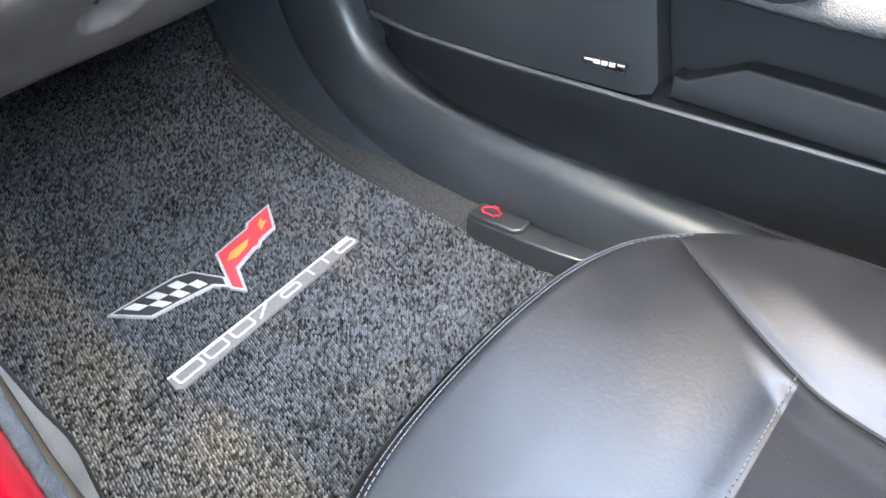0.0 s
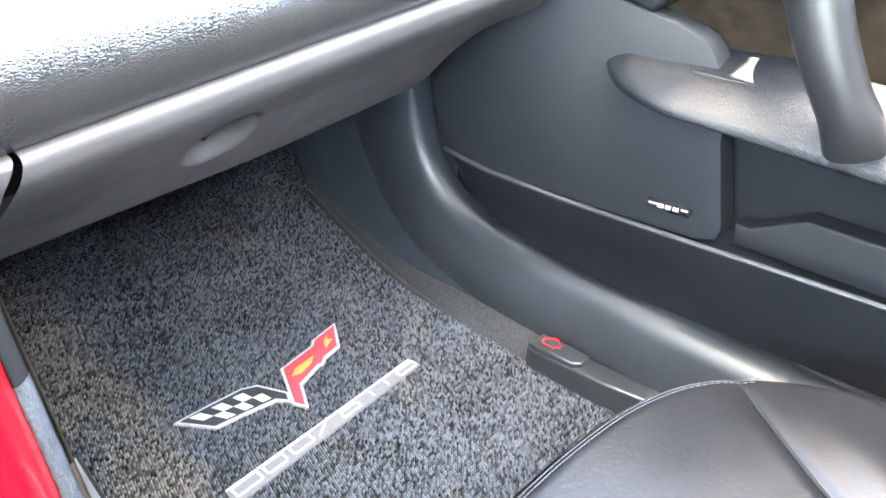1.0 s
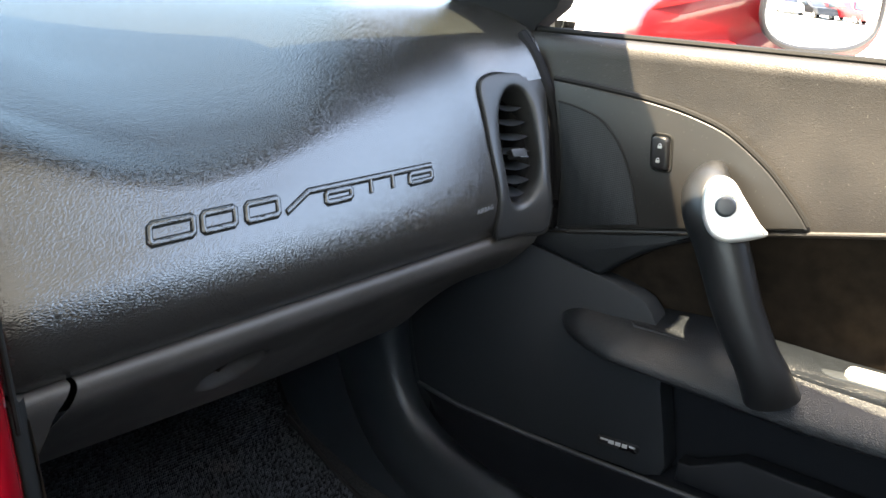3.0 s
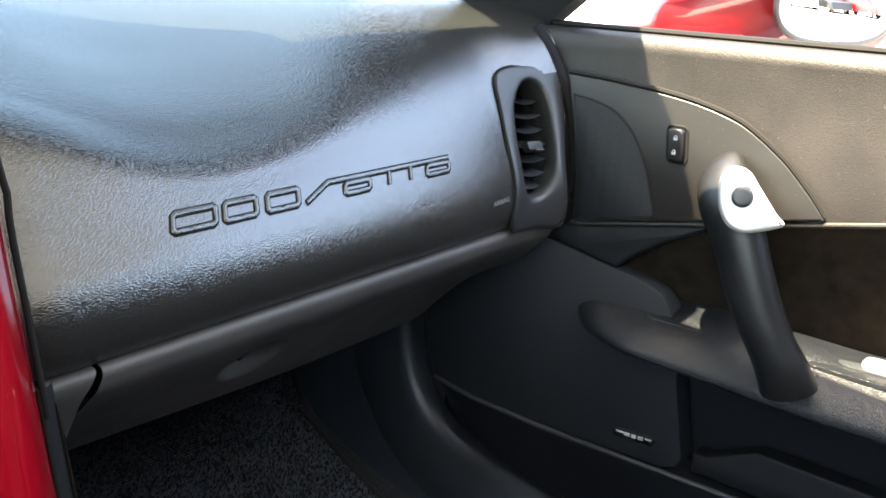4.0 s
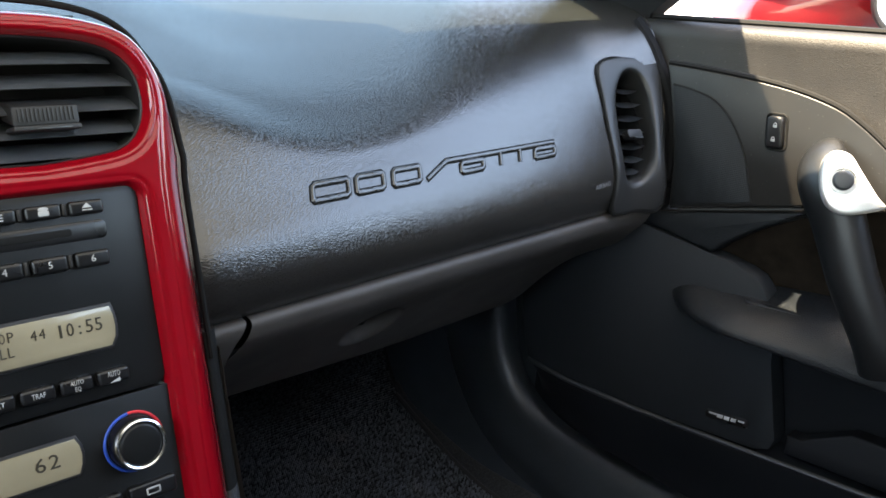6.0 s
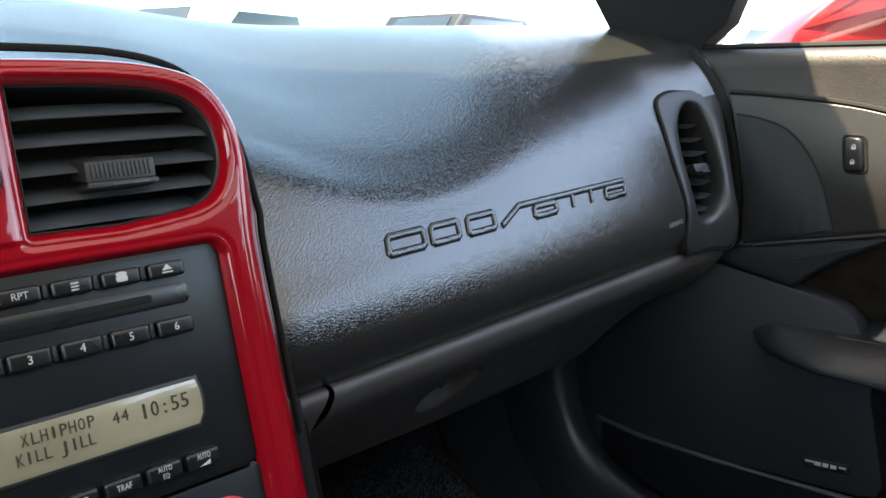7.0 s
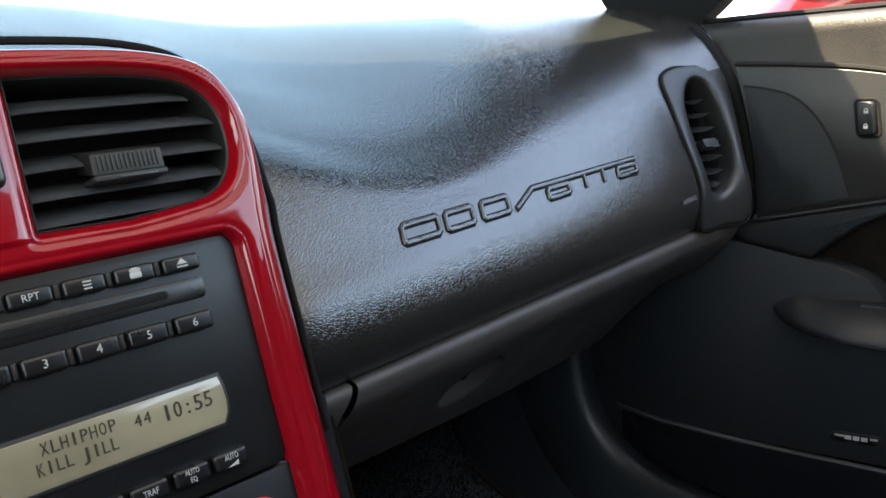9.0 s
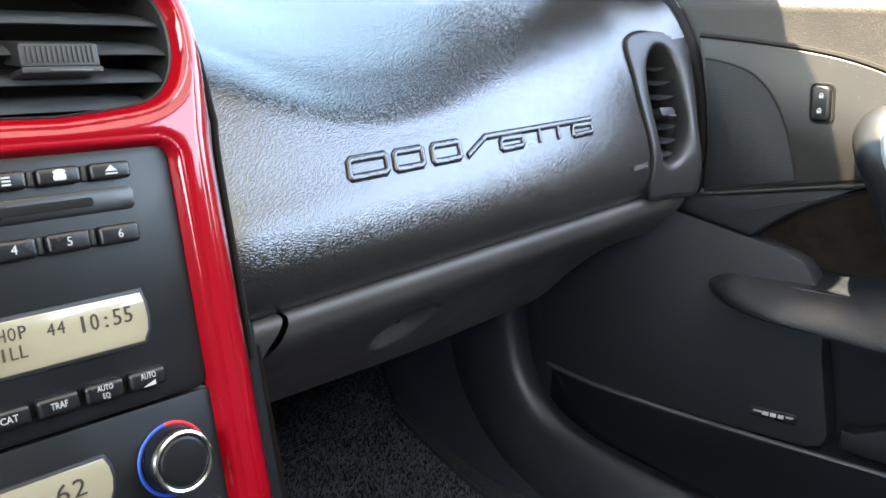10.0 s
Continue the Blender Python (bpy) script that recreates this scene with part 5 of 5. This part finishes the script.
part("binding", sweep([(x, y, mat_z(y) - 0.001) for y, x in [(0.20, 0.565), (0.30, 0.585), (0.36, 0.599), (0.48, 0.600), (0.60, 0.602), (0.66, 0.606), (0.72, 0.610), (0.85, 0.615)]], ring(0.004, 8)), BINDING, mat)

rng = np.random.default_rng(7)
verts, faces = [], []
PX, PY = 0.0028, 0.0034
base = [(math.cos(a), math.sin(a)) for a in (2 * math.pi * i / 6 for i in range(6))]
row = 0
y = 0.205
while y < 0.962:
    x = 0.128 + PX * ((0.36 * row) % 1.0)
    z0 = mat_z(y)
    sl = (mat_z(y + 0.001) - z0) / 0.001
    k = 1 / math.sqrt(1 + sl * sl)
    while x < 0.63:
        if in_mat(x, y):
            jx, jy = rng.normal(0, 0.00022, 2)
            a = rng.normal(-0.80, 0.13)
            ca, sa = math.cos(a), math.sin(a)
            h = 0.0018 + rng.normal(0, 0.0004)
            rx, ry = 0.00118, 0.00158
            b0 = len(verts)
            for rr, hh in ((1.0, -0.0022), (0.94, h * 0.35), (0.62, h * 0.82)):
                for cx, sy in base:
                    u, v = cx * rx * rr, sy * ry * rr
                    px, py = u * ca - v * sa, u * sa + v * ca
                    verts.append((x + jx + px, y + (jy + py) * k - sl * k * hh, z0 + sl * k * (py + jy) + hh * k))
            verts.append((x + jx, y - sl * k * h, z0 + h * k))
            for i in range(6):
                j = (i + 1) % 6
                faces.append((b0 + i, b0 + j, b0 + 6 + j, b0 + 6 + i))
                faces.append((b0 + 6 + i, b0 + 6 + j, b0 + 12 + j, b0 + 12 + i))
                faces.append((b0 + 12 + i, b0 + 12 + j, b0 + 18))
        x += PX
    y += PY / math.sqrt(1 + sl * sl)
    row += 1
me = bpy.data.meshes.new("tufting")
me.from_pydata(verts, [], faces)
for p in me.polygons:
    p.use_smooth = True
me.materials.append(LOOPS)
tagged(part("tufting", me, LOOPS, mat), kind="stuff")


def mt(a, b, d):
    return Vector((a, b, mat_z(b) + d))


def patch(poly, d, material_, parent, name, lift=0.0006):
    return part(name, prism(poly, 0.001, d, mt, bevel=lift), material_, parent)


bar = part("word_bar", prism([(0.2520, 0.5245), (0.2565, 0.5195), (0.5085, 0.5335), (0.5075, 0.5460), (0.5040, 0.5475), (0.2545, 0.5400)], 0.001, 0.0042, mt, bevel=0.001), THREADGREY, mat, "long grey embroidered bar")
part("bar_edge", sweep([mt(0.2550, 0.5395, 0.0040), mt(0.38, 0.5432, 0.0040), mt(0.5045, 0.5468, 0.0040)], ring(0.0011, 6)), THREADWHITE, bar)
BX0, BX1 = 0.2590, 0.5040
for pts in MARKS:
    pl = [(BX0 + (BX1 - BX0) * p / 16.9, 0.5250 + 0.0135 * (p / 16.9) * 0.75 + 0.0120 * q) for p, q in pts]
    L, R = offset_stroke(pl, 0.0024)
    bm = bmesh.new()
    lo = [bm.verts.new(mt(a, b, 0.0052)) for a, b in L], [bm.verts.new(mt(a, b, 0.0052)) for a, b in R]
    for i in range(len(L) - 1):
        bm.faces.new((lo[0][i], lo[0][i + 1], lo[1][i + 1], lo[1][i]))
    part("stitched_stroke", bm, THREADWHITE, bar)
badge2 = part("emblem", prism([(0.3640, 0.6020), (0.3800, 0.5980), (0.3860, 0.5840), (0.3780, 0.5800), (0.3690, 0.5900)], 0.001, 0.0036, mt, bevel=0.0006), THREADGREY, mat, "embroidered crossed flags, red and chequered")
REDF = [(0.4910, 0.6570), (0.4670, 0.6205), (0.4535, 0.6185), (0.4430, 0.6165), (0.4345, 0.6110), (0.4290, 0.6120), (0.3975, 0.6025), (0.3790, 0.5690), (0.3705, 0.5860), (0.3955, 0.6385), (0.4440, 0.6450), (0.4515, 0.6515)]
patch(REDF, 0.0040, THREADEDGE, badge2, "red_flag_border")
patch(inset(REDF if area2(REDF) > 0 else REDF[::-1], 0.0032), 0.0048, THREADRED, badge2, "red_flag")
patch([(0.3960, 0.6190), (0.4070, 0.6270), (0.4180, 0.6280), (0.4350, 0.6290), (0.4250, 0.6205), (0.4070, 0.6155)], 0.0053, THREADGOLD, badge2, "gold_motif")
patch([(0.4550, 0.6350), (0.4590, 0.6400), (0.4670, 0.6450), (0.4650, 0.6390), (0.4690, 0.6360), (0.4620, 0.6330), (0.4530, 0.6280)], 0.0053, THREADGOLD, badge2, "gold_motif")
CHK = [(0.2690, 0.6500), (0.3050, 0.6480), (0.3460, 0.6440), (0.3630, 0.6360), (0.3790, 0.6030), (0.3720, 0.5880), (0.3620, 0.6020), (0.3270, 0.6090), (0.2950, 0.6140)]
patch(CHK, 0.0040, THREADEDGE, badge2, "chequered_flag_border")
patch(inset(CHK if area2(CHK) > 0 else CHK[::-1], 0.0030), 0.0046, THREADBLACK, badge2, "chequered_flag")
def flag_at(u, v):
    p0 = Vector((0.2840, 0.6445)).lerp(Vector((0.3560, 0.6340)), u)
    p1 = Vector((0.3005, 0.6180)).lerp(Vector((0.3600, 0.6080)), u)
    return tuple(p0.lerp(p1, v))


for i in range(3):
    for j in range(2):
        u0 = (2 * i + j) / 6
        patch([flag_at(u0, 0.5 * j), flag_at(u0 + 1 / 6, 0.5 * j), flag_at(u0 + 1 / 6, 0.5 * j + 0.5), flag_at(u0, 0.5 * j + 0.5)], 0.0051, THREADWHITE, badge2, "white_square", lift=0.0003)

# ---------------------------------------------------------------- passenger seat
seat = thing("passenger_seat", "black leather car seat with grey stitching and perforated centre", "car seat", at=(0.35, 0.0, 0.222))
FRONT = [(0.140, 0.205), (0.160, 0.225), (0.187, 0.238), (0.234, 0.246), (0.293, 0.249), (0.356, 0.248), (0.419, 0.241), (0.472, 0.224), (0.509, 0.197), (0.536, 0.162), (0.552, 0.122), (0.558, 0.06), (0.560, -0.05), (0.560, -0.42)]
OUTL = [tuple(p)[:2] for p in spline([(a, b, 0) for a, b in FRONT], 8)]
OUTL += [(lerp(0.560, 0.135, i / 30), -0.42) for i in range(1, 31)] + [(0.135, lerp(-0.42, 0.19, i / 30)) for i in range(1, 30)]
CEN = Vector((0.35, 0.06))


def groove(x, y, a, b, w):
    a, b, p = Vector(a), Vector(b), Vector((x, y))
    d = b - a
    t = min(1, max(0, (p - a).dot(d) / d.length_squared))
    return math.exp(-((p - a - d * t).length / w) ** 2)


BOLSTER = soft([(-0.42, 0.400), (0.0, 0.402), (0.05, 0.411), (0.075, 0.423), (0.115, 0.447), (0.149, 0.470), (0.187, 0.497), (0.25, 0.545)], 0.012)


def seat_z(x, y):
    z = 0.424
    xb = BOLSTER(y)
    z += 0.009 * smooth(xb - 0.002, xb + 0.055, x) * smooth(0.20, 0.06, y)
    z += 0.004 * math.sin((x - 0.15) / 0.35 * math.pi)
    z -= 0.007 * smooth(0.122, 0.050, y) * smooth(xb - 0.004, xb - 0.030, x) * smooth(0.17, 0.25, x)
    z -= 0.0028 * math.exp(-((x - xb) * 0.84 / 0.0055) ** 2) * smooth(0.22, 0.16, y)
    z -= 0.003 * groove(x, y, (0.400, 0.0755), (0.23, 0.078), 0.010)
    return z


RINGS = [(1.030, -0.20, 0), (1.040, -0.10, 0), (1.042, -0.050, 0), (1.036, -0.026, 1), (1.020, -0.012, 1), (0.998, -0.0045, 1), (0.970, -0.001, 1), (0.945, 0.0, 1)] + [(0.945 * (1 - (i / 44) ** 1.0), 0.0, 1) for i in range(1, 44)]
bm = bmesh.new()
rows = []
for f, dz, _ in RINGS:
    r = []
    for a, b in OUTL:
        p = CEN + (Vector((a, b)) - CEN) * f
        r.append(bm.verts.new((p.x, p.y, seat_z(p.x, p.y) + dz)))
    rows.append(r)
k = len(OUTL)
for r0, r1 in zip(rows, rows[1:]):
    for i in range(k):
        bm.faces.new((r0[i], r0[(i + 1) % k], r1[(i + 1) % k], r1[i]))
bm.faces.new(rows[-1])
cushion = part("cushion", bm, LEATHER, seat, "smooth black leather cushion", angle=80)


for f in (0.976, 0.959):
    pts = [CEN + (Vector(p) - CEN) * f for p in OUTL[2:67]]
    dz = -0.0014 if f > 0.97 else -0.0002
    bm = bmesh.new()
    for a, b in zip(pts, pts[1:]):
        seg = (b - a).length
        m = max(1, int(seg / 0.0030))
        for q in range(m):
            s0, s1 = a.lerp(b, (q + 0.12) / m), a.lerp(b, (q + 0.80) / m)
            sweep([Vector((s0.x, s0.y, seat_z(s0.x, s0.y) + dz + 0.0010)), Vector((s1.x, s1.y, seat_z(s1.x, s1.y) + dz + 0.0010))], ring(0.0004, 4), bm=bm)
    tagged(part("stitching", bm, STITCH, cushion, "grey stitched thread"), kind="stuff")
part("perforated_insert", grid(lambda u, v: (lambda x, y: (x, y, seat_z(x, y) + 0.0010))(lerp(0.235, table(lerp(0.071, -0.40, v), [(-0.42, 0.395), (0.0, 0.397), (0.05, 0.4065), (0.072, 0.417)]), u), lerp(0.071, -0.40, v)), 40, 60), PERF, cushion, "perforated leather insert", angle=80)
bm = bmesh.new()
for q in range(38):
    x = 0.235 + q * 0.0050
    sweep([Vector((x, 0.0745, seat_z(x, 0.0745) + 0.0016)), Vector((x + 0.0034, 0.0745, seat_z(x + 0.0034, 0.0745) + 0.0016))], ring(0.0005, 4), bm=bm)
tagged(part("stitching", bm, STITCH, cushion, "grey stitched thread"), kind="stuff")


rows, faces = [], []
for j in range(60):
    for i in range(36):
        x, y = 0.238 + 0.0048 * i + 0.0024 * (j % 2), 0.064 - 0.0042 * j
        if x < table(y, [(-0.42, 0.391), (0.0, 0.393), (0.05, 0.4025), (0.072, 0.413)]):
            k = len(rows)
            rows += [(x + 0.00065 * math.cos(a), y + 0.00065 * math.sin(a), seat_z(x, y) + 0.0013) for a in (math.pi * q / 3 for q in range(6))]
            faces.append(tuple(range(k, k + 6)))
me = bpy.data.meshes.new("perforation")
me.from_pydata(rows, [], faces)
me.materials.append(RUBBER)
tagged(part("perforation", me, RUBBER, cushion, "fine rows of punched holes"), kind="stuff")
SEAMP = [tuple(p)[:2] for p in spline([(0.499, 0.190, 0), (0.470, 0.149, 0), (0.447, 0.115, 0), (0.422, 0.075, 0), (0.411, 0.05, 0), (0.403, 0.0, 0), (0.400, -0.06, 0), (0.400, -0.38, 0)], 10)]
part("bolster_seam", sweep([Vector((a, b, seat_z(a, b) + 0.0010)) for a, b in SEAMP], ring(0.0016, 8)), RUBBER, cushion, "deep dark seam beside the bolster")


def back_at(u, v):
    a = 2 * math.pi * u
    h = v * 0.66
    w = table(v, [(0, 0.21), (0.3, 0.225), (0.65, 0.20), (0.85, 0.15), (0.95, 0.11), (1.0, 0.02)])
    d = table(v, [(0, 0.085), (0.6, 0.070), (0.9, 0.05), (1.0, 0.01)])
    c, s = math.cos(a), math.sin(a)
    return (0.35 + w * math.copysign(abs(c) ** 0.6, c), -0.36 - 0.42 * h - d * math.copysign(abs(s) ** 0.6, s) + 0.05 * (abs(c) ** 3), 0.36 + h)


part("backrest", grid(back_at, 40, 24, close_u=True), LEATHER, seat, angle=80)
part("seat_base", slab(0.18, -0.40, 0.222, 0.52, 0.14, 0.30), DARK, seat)

# ---------------------------------------------------------------- outside: door mirror, parked cars
mirror = thing("door_mirror", "glossy red door mirror outside the passenger window", "mirror", at=(0.86, 0.5, 0.80))


def mir(u, v):
    a, t = 2 * math.pi * u, v
    r = math.sqrt(max(0.0, 1 - (1 - t) ** 2.2))
    c, s = math.cos(a), math.sin(a)
    sg = lambda q, e: math.copysign(abs(q) ** e, q)
    px, pz = (0.105 if c > 0 else 0.190) * r * sg(c, 0.7), 0.066 * r * sg(s, 0.75)
    ax = Vector((0.88, -0.47, 0))
    back = Vector((0.47, 0.88, 0))
    ctr = Vector((1.046, 0.356, 0.905))
    return ctr + ax * px + Vector((0, 0, pz)) + back * 0.17 * (1 - t) * (1 - 0.3 * c) - Vector((0, 0, 0.045)) * (1 - t) - ax * 0.04 * (1 - t) + Vector((0, 0, 0.045 * min(0.0, c) * abs(c))) + back * (0.10 * abs(min(0.0, c)) ** 2)


hb = grid(mir, 48, 16, close_u=True)
hb.verts.ensure_lookup_table()
hb.faces.new([hb.verts[i * 17 + 16] for i in range(48)])
part("housing", hb, BODYRED, mirror, "glossy red shell", angle=80)
part("mirror_glass", prism([(0.092 * math.copysign(abs(math.cos(a)) ** 0.7, math.cos(a)), 0.050 * math.copysign(abs(math.sin(a)) ** 0.75, math.sin(a))) for a in (2 * math.pi * i / 40 for i in range(40))], 0.0, 0.004, lambda a, b, d: Vector((1.046, 0.356, 0.905)) + Vector((0.88, -0.47, 0)) * a + Vector((0, 0, b)) - Vector((0.47, 0.88, 0)) * (d + 0.002), bevel=0.001), MIRROR, mirror, "mirror glass")
part("glass_rim", sweep([Vector((1.046, 0.356, 0.905)) + Vector((0.88, -0.47, 0)) * 0.094 * math.copysign(abs(math.cos(a)) ** 0.7, math.cos(a)) + Vector((0, 0, 0.052 * math.copysign(abs(math.sin(a)) ** 0.75, math.sin(a)))) - Vector((0.47, 0.88, 0)) * 0.004 for a in (2 * math.pi * i / 48 for i in range(48))], ring(0.004, 8), up=Vector((0.47, 0.88, 0)), closed=True), DARK, mirror, "dark rim")
part("foot", sweep([Vector((0.98, 0.45, 0.842)), Vector((0.90, 0.51, 0.832)), Vector((0.75, 0.57, 0.820))], ring(0.060, 14, 0.016)), BODYRED, mirror)


def parked_car(name, label, paint, at, turn, length, width, height, van=False):
    car = thing(name, label, "car", group="parked cars")
    h, w, l = height, width / 2, length / 2
    if van:
        prof = [(-l, 0.35), (-l, h * 0.97), (l * 0.45, h), (l * 0.68, h * 0.62), (l * 0.98, h * 0.52), (l, 0.35)]
    else:
        prof = [(-l, 0.35), (-l, h * 0.60), (-l * 0.88, h * 0.66), (-l * 0.72, h * 0.97), (l * 0.18, h), (l * 0.45, h * 0.64), (l * 0.95, h * 0.56), (l, 0.40)]
    T = Matrix.Translation(at) @ Matrix.Rotation(radians(turn), 4, "Z")
    part("body", prism(prof, -w, w, lambda a, b, d: T @ Vector((a, d, b)), bevel=0.12, steps=3, back=True), paint, car, angle=40)
    for s in (-1, 1):
        part("window", prism([(-l * 0.70, h * 0.68), (-l * 0.62, h * 0.92), (l * 0.10, h * 0.94), (l * 0.32, h * 0.68)], s * (w - 0.01), s * (w + 0.012), lambda a, b, d: T @ Vector((a, d, b)), bevel=0.004), GLASSDARK, car)
        for c in (-0.62, 0.62):
            wh = part("wheel", prism(ellipse(c * l, 0.34, 0.34, 0.34, 24), s * (w - 0.20), s * (w + 0.02), lambda a, b, d: T @ Vector((a, d, b)), bevel=0.04), TYRE, car)
            part("rim", prism(ellipse(c * l, 0.34, 0.20, 0.20, 20), s * w, s * (w + 0.03), lambda a, b, d: T @ Vector((a, d, b)), bevel=0.01), SILVER, wh)
    part("windscreen", prism([(-w * 0.8, 0), (w * 0.8, 0), (w * 0.7, 1), (-w * 0.7, 1)], 0, 0.01, lambda a, b, d: T @ Vector((lerp(l * (0.46 if not van else 0.67), l * (0.20 if not van else 0.47), b) + 0.02 + d, a, lerp(h * 0.65, h * 0.97, b))), bevel=0.003), GLASSDARK, car)
    part("back_window", prism([(-w * 0.7, h * 0.70), (w * 0.7, h * 0.70), (w * 0.62, h * 0.92), (-w * 0.62, h * 0.92)], 0, 0.02, lambda a, b, d: T @ Vector((-lerp(l * 0.86, l * 0.74, (b - h * 0.7) / (h * 0.22)) - d, a, b)), bevel=0.003), GLASSDARK, car)
    return car


parked_car("parked_van", "white delivery van parked in the sunlit lot", CARWHITE, (9.0, 17.0, 0), 200, 5.6, 2.0, 2.1, True)
parked_car("parked_pickup", "black pickup truck parked in the lot", CARBLACK, (12.5, 13.5, 0), 190, 5.4, 2.0, 1.85)
parked_car("parked_car", "white hatchback parked in the lot", CARWHITE, (16.0, 9.0, 0), 175, 4.3, 1.8, 1.5)
parked_car("parked_car", "orange coupe parked ahead in the lot", CARORANGE, (3.0, 19.0, 0), 190, 4.4, 1.8, 1.35)
parked_car("parked_car", "white saloon parked ahead in the lot", CARWHITE, (-1.5, 21.0, 0), 185, 4.6, 1.8, 1.45)
parked_car("parked_jeep", "red boxy off-road car parked behind", BODYRED, (6.3, -9.8, 0), 60, 4.3, 1.85, 1.75, True)
parked_car("parked_pickup", "black pickup truck parked behind", CARBLACK, (3.75, -11.8, 0), 80, 5.4, 2.0, 1.85)
parked_car("parked_van", "white van parked behind", CARWHITE, (1.2, -13.2, 0), 85, 5.6, 2.0, 2.1, True)
